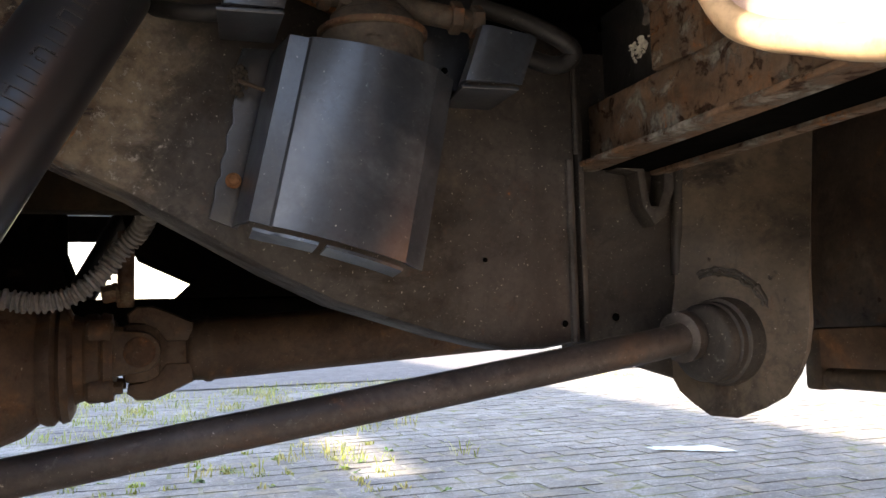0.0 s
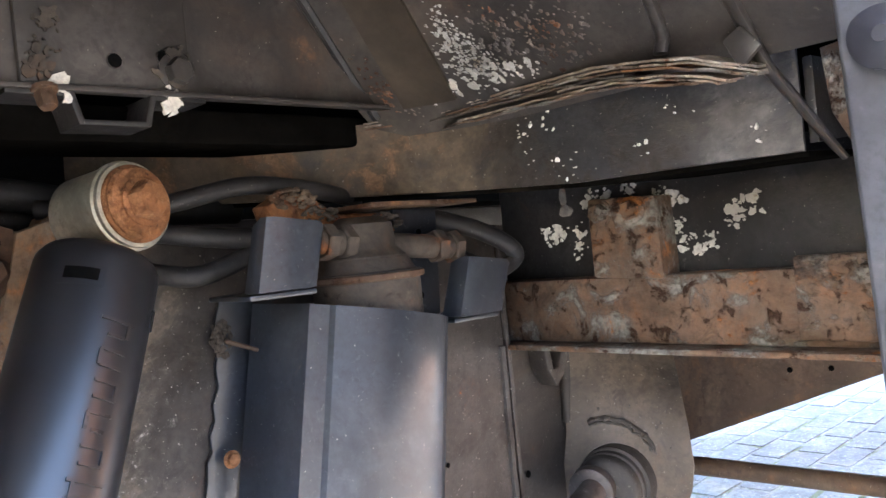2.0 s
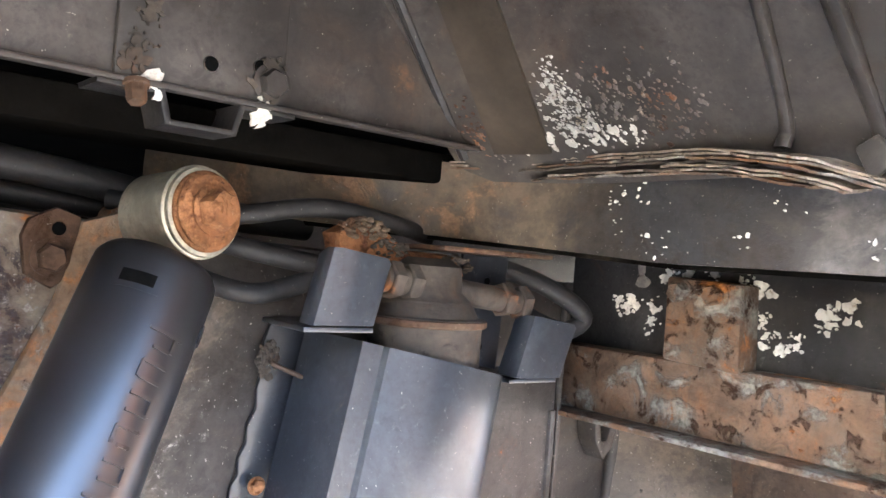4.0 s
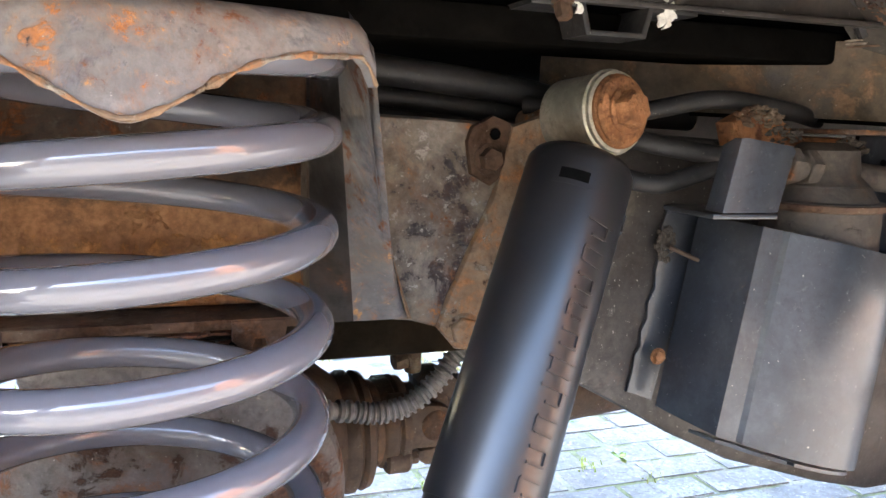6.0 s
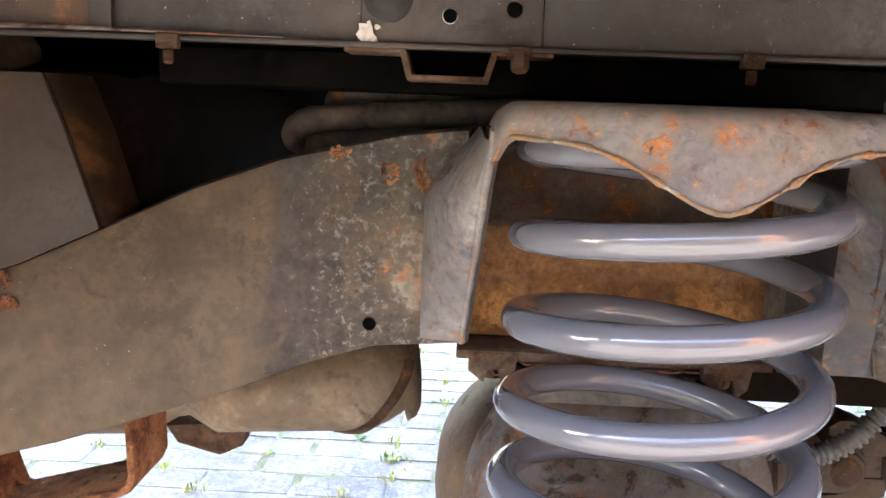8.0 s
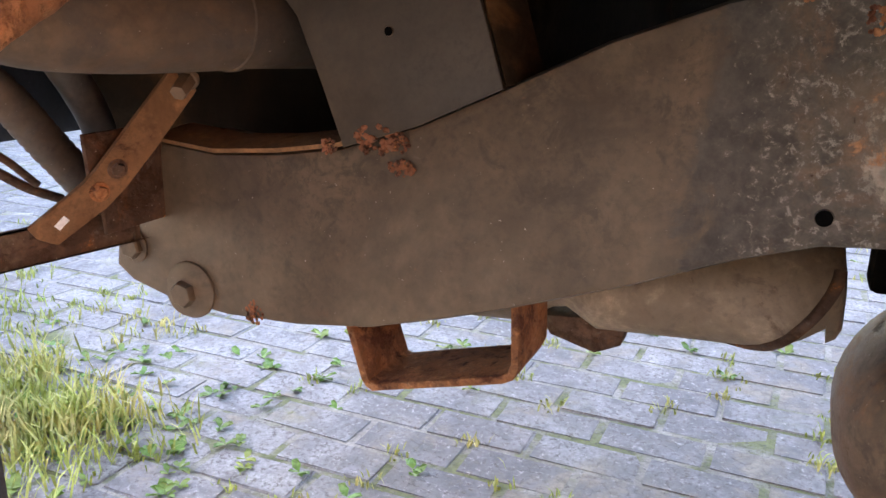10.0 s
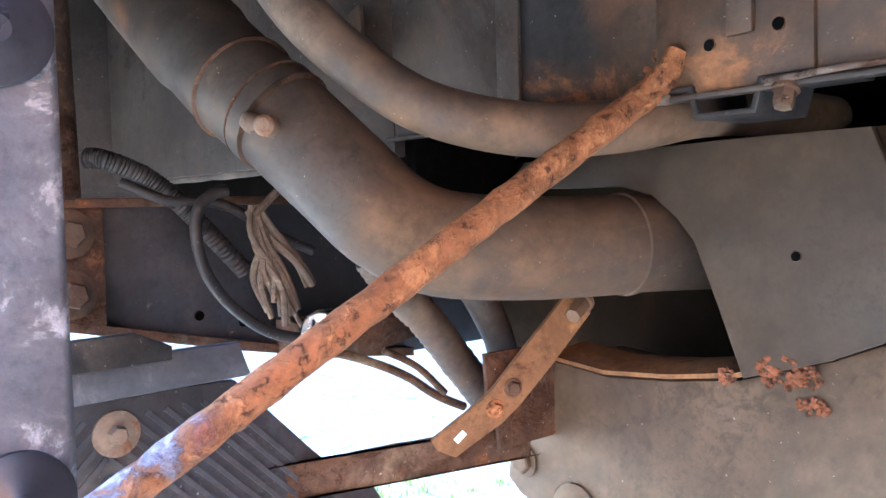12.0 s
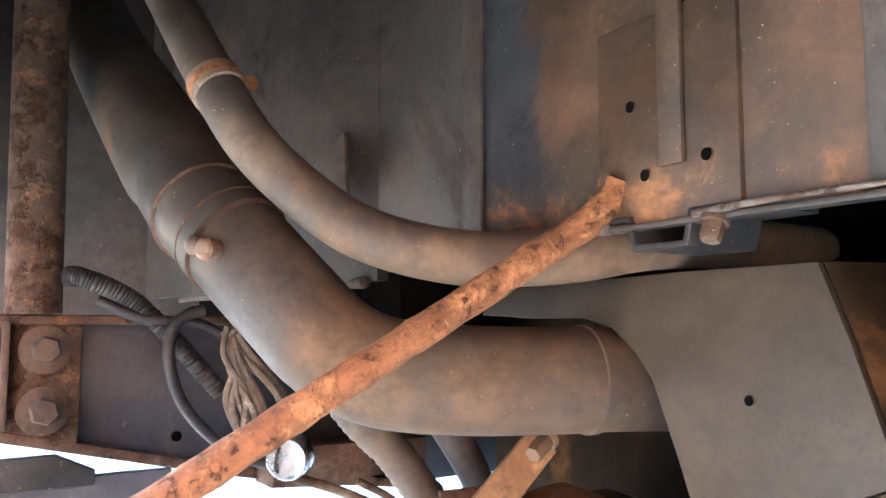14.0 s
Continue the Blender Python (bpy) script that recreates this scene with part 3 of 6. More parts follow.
# large flanged bolt, end bolts and weld beads
part("end_bolt", hex_bolt((-0.722, YR - 0.001, 0.614), (0, -1, 0), 0.010, 0.006, 1.75), m_rail, rail)
part("washer_arc", lathe((-0.718, YR, 0.617), (-0.718, YR - 1, 0.617), [(0, 0.021), (0.002, 0.021), (0.003, 0.019)], 32), m_rail, rail)
part("end_bolt", hex_bolt((-0.768, YR - 0.001, 0.643), (0, -1, 0), 0.009, 0.005, 1.4), m_rail, rail)
for x0, z0, x1, z1, r in ((0.437, 0.545, 0.437, 0.695, 0.0035), (0.4445, 0.70, 0.4445, 0.79, 0.0025)):
    pts = [(x0 + (x1 - x0) * k / 24 + 0.0006 * noise.noise(Vector((k * 1.7, 0, 3))), YR, z0 + (z1 - z0) * k / 24) for k in range(25)]
    part("weld_bead", sweep(pts, lambda q, r=r: r * (1 + 0.3 * noise.noise(Vector((q * 40, 1, 1)))), 8), m_rail_worn, rail)

# shock absorber's mount: strap plate, tab with hole and bolts
mount = thing("shock_mount", "rusty steel shock absorber mount welded to the rail", "bracket")
part("strap", prism([(0.058, 0.816), (0.098, 0.83), (0.10, 0.80), (0.062, 0.70), (0.045, 0.677), (0.026, 0.680), (0.014, 0.694), (0.020, 0.712), (0.048, 0.775)], YR - 0.007, YR + 0.002, bevel=0.003), m_tower_edge, mount)
part("tab", prism([(0.030, 0.806), (0.033, 0.815), (0.046, 0.822), (0.058, 0.818), (0.060, 0.79), (0.046, 0.78), (0.033, 0.787)], YR - 0.005, YR + 0.002, bevel=0.002), m_rust_brown, mount)
ring_hole((0.047, YR - 0.005, 0.811), (0, -1, 0), 0.0035, mount, m_rust_brown)
part("bolt", hex_bolt((0.044, YR - 0.005, 0.796), (0, -1, 0), 0.0075, 0.006, 1.3), m_rust_brown, mount)
part("bolt", hex_bolt((0.030, YR - 0.007, 0.692), (0, -1, 0), 0.009, 0.004, 1.2), m_tower_edge, mount)
part("pin", rod((0.085, 0.70, 0.818), (0.102, 0.64, 0.8245), 0.009), m_tower_edge, mount)

# ---------------------------------------------------------------- spring tower
tower = thing("spring_tower", "worn grey steel spring turret with rust blooming through", "spring mount")


def sheet(grid, thick, name, mat, parent, label="", angle=40):
    """A bent sheet from rows of points, given thickness."""
    bm = bmesh.new()
    rows = [[bm.verts.new(p) for p in row] for row in grid]
    for a, b in zip(rows, rows[1:]):
        for i in range(len(a) - 1):
            bm.faces.new((a[i], a[i + 1], b[i + 1], b[i]))
    bmesh.ops.recalc_face_normals(bm, faces=bm.faces)
    bmesh.ops.solidify(bm, geom=list(bm.faces), thickness=thick)
    return part(name, bm, mat, parent, label, angle=angle)


def tip_at(u):
    """How far the seat plate's hanging point reaches at u across it, 0 to 1."""
    d = abs(u - 0.49) / 0.34
    return 0.5 + 0.5 * math.cos(math.pi * d**0.8) if d < 1 else 0.0


grid = []
for j in range(21):
    v = j / 20
    row = []
    for i in range(49):
        u = i / 48
        x = -0.2475 + 0.1895 * u
        out = 1 - (2 * u - 1) ** 2
        yf = 0.541 - 0.034 * out
        low = 0.8375 - 0.0245 * tip_at(u) + 0.004 * abs(2 * u - 1) ** 3
        if v < 0.3:
            w = v / 0.3
            y, z = 0.70 + (yf + 0.012 - 0.70) * w, 0.857
        else:
            w = (v - 0.3) / 0.7
            a = min(1.0, w / 0.35) * math.pi / 2
            y = yf + 0.012 * (1 - math.sin(a)) - 0.012 * max(0, w - 0.35) * tip_at(u)
            z = 0.857 - 0.009 * (1 - math.cos(a)) - max(0.0, w - 0.35) / 0.65 * (0.848 - low)
        ends = max(0.0, abs(2 * u - 1) - 0.9) / 0.1
        z -= 0.012 * ends**2
        row.append((x, y, z))
    grid.append(row)
sheet(grid, 0.0045, "seat_plate", m_tower, tower)
# rust eaten into the plate's lower rim
rim = [Vector(p) + Vector((0, -0.0006, 0.0006)) for p in grid[-1]]
part("rust_rim", sweep(rim, lambda q: max(0.0003, 0.0011 + 0.0018 * noise.noise(Vector((q * 27, 6, 1)))), 8), m_tower_edge, tower, "rust-flaked lower rim")


def wall(side):
    """One side wall: its front edge slopes back to the rail at the foot, and it flares out to the rail's face."""
    g = []
    for j in range(13):
        v = j / 12
        z = (0.844 if side < 0 else 0.845) - (0.132 if side < 0 else 0.144) * v
        yf = 0.550 + 0.108 * v**0.85
        if side < 0:
            xf, xo = -0.247 - 0.012 * v, -0.253 - 0.032 * min(1, v / 0.3)
        else:
            xf, xo = -0.063 + 0.038 * v, -0.052 + 0.036 * v
        row = [(xf + side * 0.002, 0.705, z), (xf, yf + 0.03, z), (xf, yf, z)]
        if side > 0:
            xf = -0.0605 + 0.0485 * v
            yf = 0.536 + 0.124 * v
            xo = xf + 0.008
            row = [(-0.064 + (xf + 0.064) * q, 0.6605 + (yf - 0.6605) * q, z) for q in (0, 0.25, 0.5, 0.75, 1)]
        for k in range(1, 7):
            w = k / 6
            row.append((xf + (xo - xf) * w, yf + (YR - 0.002 - yf) * (w**1.8), z - 0.006 * math.sin(w * math.pi) * (1 - v)))
        g.append(row)
    sheet([r[2:] for r in g], 0.004, "side_wall", m_tower, tower)
    sheet([r[:3] for r in g], 0.004, "inner_wall", m_inner, tower, "grimy inner wall, darkened further for the turret's shade")
    if side > 0:
        strip = []
        for r in g:
            a, b = Vector(r[-1]), Vector(r[-4])
            for f in (0, 0.5):
                k = len(strip)
                w = 0.55 + 0.5 * noise.noise(Vector((k * 0.83, 2, 4)))
                if f:
                    n = Vector(g[min(len(g) - 1, g.index(r) + 1)][-1])
                    m = Vector(g[min(len(g) - 1, g.index(r) + 1)][-4])
                    a, b = (a + n) / 2, (b + m) / 2
                strip.append([a + (b - a) * w * q + Vector((0.0012, -0.0032, 0)) for q in (0, 0.33, 0.66, 1)])
        sheet(strip[:-1], 0.0008, "rust_scale", m_tower_edge, tower, "orange rust scale along the outer edge")
    if side > 0:
        return
    edge = [Vector(r[2]) + Vector((0, 0.001, 0)) for r in g]
    part("wall_edge", sweep(edge, lambda q: 0.0022 + 0.0005 * math.sin(q * 61) * math.sin(q * 23), 10), m_tower, tower, "rust-flaked edge")


wall(-1)
wall(1)
# gusset's return coloured near-black brown in place of shade
sheet(gusset_side, 0.003, "gusset_side", m_shade_brown, rail)
sheet(TOP_FLANGE, 0.003, "top_flange", m_flange, rail, "brown rusty top flange")
# bump stop under the rail
bump = thing("bump_stop", "worn grey rubber bump stop on a flaking rusty plate", "bump stop")
part("plate", box(-0.262, -0.062, 0.672, 0.745, 0.697, 0.703, 0.001), m_rust_brown, bump)
for k in range(7):
    rl = random.Random(k + 400)
    top = [(-0.238 + 0.148 * q / 22 + rl.uniform(-0.001, 0.001), 0.675 + rl.uniform(-0.0035, 0.003)) for q in range(rl.randint(0, 3), 23 - rl.randint(0, 4))]
    zk = 0.6965 - 0.0023 * k + rl.uniform(-0.0004, 0.0004)
    part("rust_layer", prism(top + [(-0.095, 0.72), (-0.24, 0.72)], zk - 0.0014, zk, axis="z", bevel=0), (m_rust_brown, m_bead, m_shade_brown)[k % 3], bump)
part("rubber", box(-0.218, -0.112, 0.676, 0.735, 0.668, 0.690, 0.004), m_conduit, bump, "worn grey rubber block")
for x in (-0.238, -0.09):
    part("bolt", hex_bolt((x, 0.69, 0.698), (0, 0, -1), 0.008, 0.014, 1.5), m_rust_brown, bump)
    part("clip", prism([(x - 0.016, 0.702), (x + 0.016, 0.702), (x + 0.013, 0.685), (x + 0.006, 0.679), (x + 0.003, 0.691), (x - 0.003, 0.691), (x - 0.006, 0.682), (x - 0.016, 0.69)], 0.671, 0.678, bevel=0.0008), m_rust_brown, bump)

# ---------------------------------------------------------------- coil spring
CX, CY, RC, RW, PITCH = -0.152, 0.597, 0.0785, 0.0087, 0.0455
line = []
for k in range(-48 * 5, 48 + 26):
    th = math.pi + 2 * math.pi * k / 48
    z = 0.789 + PITCH * k / 48
    z = z if z < 0.834 else 0.834 + (z - 0.834) * 0.4
    lean = (z - 0.72) * 0.04
    line.append((CX + lean + RC * math.cos(th), CY + RC * math.sin(th), z))
tagged(part("coil_spring", sweep(line, RW, 24), m_spring), "glossy grey-lilac painted steel coil spring under a rusty seat", "coil spring")

# ---------------------------------------------------------------- shock absorber
shock = thing("shock_absorber", "satin black shock absorber with a rusty bolt in its eye", "shock absorber")
A, B = Vector((0.0880, 0.6237, 0.80)), Vector((-0.0298, 0.5381, 0.55))
D = (B - A).normalized()
T = A + D * 0.005
part("body_tube", lathe(T, B, [(0, 0.0245), (0.0015, 0.0285), (0.005, 0.0305), (0.010, 0.0308), (0.199, 0.0308), (0.1995, 0.0300), (0.202, 0.0300), (0.2025, 0.0308), (0.204, 0.0314), (0.227, 0.0314), (0.2275, 0.0332), (0.233, 0.0332), (0.234, 0.0275)], 56), m_shock, shock)
part("inner_tube", rod(T + D * 0.227, T + D * 0.442, 0.0262, 48), m_chrome, shock, "silver lower tube")
m_red = surface("faded_red_print", (0.6, 0.06, 0.02), [], 0.5, bump=0.0)
E0, E1 = Vector((0.1105, 0.6225, 0.8262)), Vector((0.0965, 0.6705, 0.8207))
EA = (E1 - E0).normalized()
part("eye", lathe(E0 + EA * 0.006, E1 + EA, [(0, 0.0240), (0.001, 0.0252), (0.004, 0.0252), (0.0045, 0.0240), (0.038, 0.0240), (0.040, 0.022)], 48), m_zinc, shock, "brass-coloured steel eye")
part("seal_ring", lathe(E0 + EA * 0.008, E0 - EA, [(0, 0.0232), (0.0025, 0.0242), (0.0045, 0.0238), (0.005, 0.0225)], 48), m_zinc, shock, "thin brass ring")
part("washer", lathe(E0 + EA * 0.0035, E0 - EA, [(0, 0.0218), (0.002, 0.0218), (0.003, 0.0206), (0.0045, 0.0206), (0.006, 0.019)], 40), m_rust, shock, "rusty washer")
part("bolt", hex_bolt(E0 - EA * 0.002, -EA, 0.0112, 0.009, 1.2), m_rust, shock, "rusty hexagon bolt")


def on_tube(s, turn, r, wide, long, deep, name, mat, lab=""):
    """A raised bar on the tube: s metres down it, turned round it, wide across and long down it."""
    front = Vector((0, -1, 0))
    n = (front - D * front.dot(D)).normalized()
    n = Matrix.Rotation(radians(turn), 3, D) @ n
    side = D.cross(n).normalized()
    bm = bmesh.new()
    rows = []
    steps = 5
    for lv in (r - 0.001, r + deep):
        for ds in (-long / 2, long / 2):
            rows.append([bm.verts.new(T + D * (s + ds) + lv * (math.cos(a) * n + math.sin(a) * side)) for a in ((k / steps - 0.5) * wide / r for k in range(steps + 1))])
    a, b, c, d = rows
    for k in range(steps):
        for p, q in ((a, b), (b, d), (d, c), (c, a)):
            bm.faces.new((p[k], p[k + 1], q[k + 1], q[k]))
    bm.faces.new((a[0], b[0], d[0], c[0]))
    bm.faces.new((a[-1], c[-1], d[-1], b[-1]))
    part(name, bm, mat, shock, lab)


TURN0 = -7
for k in range(10):
    s0 = 0.042 + k * 0.0152
    tall = 0.0175 if k in (0, 5, 6) else 0.012
    for off, turn, w, l in ((0.0, 0, tall, 0.0015), (0.0078, 0, tall * (0.9 if k % 3 else 0.5), 0.0015), (0.0039, 11 if k % 2 else -10, 0.0016, 0.0078)):
        on_tube(s0 + off, TURN0 + turn, 0.0308, w, l, 0.0011, "raised_mark", m_mark)
for k in range(7):
    on_tube(0.250 + k * 0.009, TURN0 - 52, 0.0262, 0.011 if k % 2 else 0.014, 0.0035, 0.0002, "red_mark", m_red, "red printed mark")
on_tube(0.022, 34, 0.0306, 0.022, 0.011, 0.0004, "window_rim", m_shock)
# raised black plate paints the shade of the window's recess
on_tube(0.0215, 34, 0.0306, 0.016, 0.0062, 0.0006, "window", m_opening_shade, "black plate for the shaded window recess")
on_tube(0.030, -58, 0.0306, 0.006, 0.010, 0.0012, "nipple", m_shock)

# ---------------------------------------------------------------- filter guard, filter and its hoses
guard = thing("filter_guard", "slate grey folded steel guard bolted to the chassis rail", "guard")
prof = [(0.196, 0.6555), (0.1985, 0.630), (0.2025, 0.6036), (0.2145, 0.6005), (0.2165, 0.5965), (0.2275, 0.5905), (0.24, 0.5855), (0.252, 0.583), (0.266, 0.5825), (0.28, 0.584), (0.291, 0.587), (0.299, 0.591), (0.3065, 0.5985), (0.3144, 0.6042)]
grid = []
for j in range(5):
    v = j / 4
    grid.append([(x - 0.0285 * v, y - 0.006 * v, 0.7594 - 0.127 * v - (0.204 + 0.085 * v) * (x - 0.2025)) for x, y in prof])
sheet(grid, 0.0025, "shield", m_shield, guard, angle=17)
STRIP = [(0.1975, 0.768), (0.1975, 0.757), (0.1835, 0.69), (0.170, 0.634), (0.150, 0.6417), (0.1535, 0.656), (0.1545, 0.667), (0.1585, 0.673), (0.1580, 0.683), (0.1625, 0.692), (0.1620, 0.702), (0.1672, 0.712), (0.1665, 0.724), (0.1695, 0.735), (0.1690, 0.752), (0.174, 0.768)]
part("mount_plate", prism(STRIP, 0.6605, 0.6645, bevel=0.0012), m_shield, guard, "scuffed grey mounting strip")
for xa, xb in ((0.2035, 0.243), (0.248, 0.300)):
    # flanges turned back along the sloping lower edge
    rows = []
    for d in (0.0, 0.012, 0.026):
        rows.append([(x - 0.0285, float(np.interp(x, [p[0] for p in prof], [p[1] for p in prof])) - 0.004 + d, 0.6310 - 0.289 * (x - 0.2025) - 0.0015 - 0.10 * d) for x in (xa + (xb - xa) * k / 8 for k in range(9))])
    sheet(rows, 0.0022, "bottom_lip", m_shield, guard)
part("bolt", hex_bolt((0.1869, 0.6025, 0.675), (0.2, -1, 0), 0.0045, 0.003, 1.3), m_rust, guard, "small rusty bolt")
part("bolt", hex_bolt((0.1664, 0.652, 0.668), (0, -1, 0), 0.0045, 0.003, 1.25), m_rust, guard, "small rusty bolt")


def fold_tab(x0, x1, z0, z1, y, lean):
    """A folded lug: a face with rounded corners, a side turned back from it and a foot."""
    g = []
    for k in range(7):
        w = k / 6
        s, z = lean * w, z0 + (z1 - z0) * w
        drop = 0.004 * w
        g.append([(x0 + s + 0.002, y + 0.018, z - drop), (x0 + s, y + 0.006, z), (x0 + s + 0.0012, y + 0.0015, z), (x0 + s + 0.005, y, z), ((x0 + x1) / 2 + s, y, z - drop * 0.5), (x1 + s - 0.004, y, z - drop), (x1 + s, y + 0.0015, z - drop - (0.003 if k == 6 else 0))])
    tab = sheet(g, 0.003, "lug", m_shield, guard, angle=30)
    part("foot", prism([(x0 - 0.003, y + 0.004), (x1, y + 0.001), (x1, y + 0.060), (x0 + 0.002, y + 0.060)], z0 - 0.004, z0 - 0.001, axis="z", bevel=0.0008), m_shield, tab)


fold_tab(0.1547, 0.1945, 0.7705, 0.8125, 0.583, 0.0095)
fold_tab(0.325, 0.3655, 0.735, 0.7763, 0.598, 0.014)

filt = thing("fuel_filter", "rusty metal filter canister with hose unions on its head", "fuel filter")
part("canister", lathe((0.262, 0.622, 0.64), (0.262, 0.622, 0.9), [(0, 0.034), (0.1, 0.0365), (0.128, 0.0365), (0.129, 0.0385), (0.1335, 0.0385), (0.1345, 0.034), (0.143, 0.029)], 44), m_dusty, filt)
part("rim", lathe((0.262, 0.622, 0.7685), (0.262, 0.622, 0.9), [(0, 0.0385), (0.001, 0.0396), (0.004, 0.0396), (0.005, 0.038)], 44), m_rust_brown, filt, "thin rusty rim")
part("head", lathe((0.262, 0.624, 0.778), (0.262, 0.624, 0.9), [(0, 0.03), (0.006, 0.03), (0.012, 0.024), (0.028, 0.022), (0.033, 0.014)], 28), m_dusty, filt)
part("union_bar", rod((0.218, 0.614, 0.797), (0.335, 0.614, 0.785), 0.0085, 20), m_dusty, filt)
for x in (0.222, 0.236, 0.318, 0.334):
    part("union_nut", lathe((x, 0.614, 0.7966 - (x - 0.22) * 0.1), (x + 0.1, 0.614, 0.7866), [(0, 0.011), (0.001, 0.012), (0.008, 0.012), (0.009, 0.011)], 6), m_dusty, filt)
part("bracket", prism([(0.300, 0.816), (0.343, 0.816), (0.338, 0.736), (0.298, 0.742)], 0.632, 0.636, bevel=0.001), m_shield, filt)
ring_hole((0.322, 0.632, 0.798), (0, -1, 0), 0.0026, filt, m_shield)
ring_hole((0.319, 0.632, 0.752), (0, -1, 0), 0.0026, filt, m_shield)
part("top_bracket", prism([(0.195, 0.822), (0.212, 0.831), (0.23, 0.828), (0.25, 0.815), (0.29, 0.814), (0.302, 0.80), (0.24, 0.792), (0.20, 0.806)], 0.63, 0.65, bevel=0.004), m_rust, filt, "orange rusty bracket")
part("shelf", prism([(0.255, 0.60), (0.36, 0.605), (0.36, 0.66), (0.255, 0.66)], 0.8165, 0.8195, axis="z", bevel=0.0008), m_rust_brown, filt)
for k, (x, z, r) in enumerate(((0.215, 0.826, 0.013), (0.235, 0.815, 0.011), (0.29, 0.808, 0.012), (0.275, 0.80, 0.012))):
    tagged(part("crust", crust((x, 0.630, z), r * 0.9, k * 29, flat=(1.5, 0.8, 0.55), n=34), m_rust_brown if k == 0 else m_dusty, filt), "rusty crust", kind="stuff")


def tube_thing(name, pts, r, label, mat=m_rubber, category="hose", seg=16, per=8, fn=None):
    ob = part(name, sweep(curve_points(pts, per), fn or r, seg), mat)
    return tagged(ob, label, category)


FH = "black rubber fuel hose clipped to the filter head"
tube_thing("fuel_hose", [(0.225, 0.616, 0.800), (0.19, 0.628, 0.801), (0.155, 0.64, 0.806), (0.125, 0.66, 0.812), (0.09, 0.70, 0.815)], 0.0062, FH)
tube_thing("fuel_hose", [(0.185, 0.63, 0.795), (0.172, 0.634, 0.789), (0.15, 0.638, 0.783), (0.13, 0.648, 0.786), (0.11, 0.67, 0.795), (0.09, 0.70, 0.80)], 0.0062, FH)
tube_thing("fuel_hose", [(0.08, 0.69, 0.83), (0.13, 0.65, 0.826), (0.187, 0.64, 0.836), (0.24, 0.642, 0.832), (0.29, 0.66, 0.826)], 0.0058, FH)
tube_thing("fuel_hose", [(0.345, 0.64, 0.808), (0.38, 0.632, 0.798), (0.413, 0.628, 0.784), (0.427, 0.63, 0.773), (0.415, 0.634, 0.764), (0.39, 0.63, 0.766), (0.35, 0.62, 0.776)], 0.0072, FH)
tagged(part("wire_clip", rod((0.170, 0.653, 0.741), (0.1888, 0.645, 0.7324), 0.0015, 10), m_drive), "short bent steel wire at the guard", "wire")
tagged(part("mud_crust", crust((0.170, 0.657, 0.742), 0.009, 55, flat=(0.8, 0.5, 1.3), n=40), m_dusty), "grey crust of dried mud beside the guard", "dirt", kind="stuff")

# ---------------------------------------------------------------- trailing link and its bracket
brk = thing("link_bracket", "pitted dark steel link bracket under the chassis rail", "bracket")
part("plate", prism([(0.447, 0.80), (0.447, 0.535), (0.50, 0.525), (0.563, 0.505), (0.563, 0.80)], 0.70, 0.712, bevel=0.002), m_bracket, brk)
part("side_web", prism([(0.667, 0.80), (0.667, 0.545), (0.705, 0.525), (0.705, 0.80)], 0.447, 0.452, axis="x", bevel=0.001), m_bracket, brk)
# the oblique plate: (height, near edge x and y, far edge x and y)
EDGE = [(0.80, 0.563, 0.700, 0.725, 0.70), (0.70, 0.563, 0.700, 0.675, 0.655), (0.635, 0.562, 0.700, 0.640, 0.620), (0.59, 0.561, 0.700, 0.617, 0.598), (0.556, 0.558, 0.704, 0.610, 0.591), (0.534, 0.556, 0.708, 0.608, 0.594), (0.516, 0.556, 0.708, 0.605, 0.601), (0.497, 0.561, 0.698, 0.600, 0.613), (0.486, 0.567, 0.686, 0.592, 0.630), (0.477, 0.573, 0.672, 0.583, 0.650)]
sheet([[(a + (c - a) * q, b + (d - b) * q, z) for q in (0, 0.2, 0.4, 0.6, 0.8, 1)] for z, a, b, c, d in EDGE], 0.008, "oblique_plate", m_bracket_tan, brk, "brown dusty oblique plate")
part("boss", lathe((0.560, 0.652, 0.541), (0.62, 0.6665, 0.541), [(0, 0.03), (0.004, 0.0365), (0.010, 0.037), (0.013, 0.0378), (0.022, 0.038), (0.04, 0.039)], 48), m_bracket, brk)
ring_hole((0.495, 0.70, 0.564), (0, -1, 0), 0.0035, brk, m_bracket)
part("hook", prism([(0.490, 0.70), (0.517, 0.70), (0.520, 0.675), (0.523, 0.66), (0.530, 0.660), (0.536, 0.675), (0.538, 0.70), (0.548, 0.70), (0.547, 0.675), (0.538, 0.652), (0.526, 0.643), (0.514, 0.66), (0.510, 0.69), (0.490, 0.692)], 0.678, 0.70, bevel=0.002), m_bracket, brk)
part("stiffener", sweep([(0.561, 0.694, 0.70), (0.560, 0.695, 0.65), (0.559, 0.697, 0.60)], 0.006, 10), m_bracket, brk)
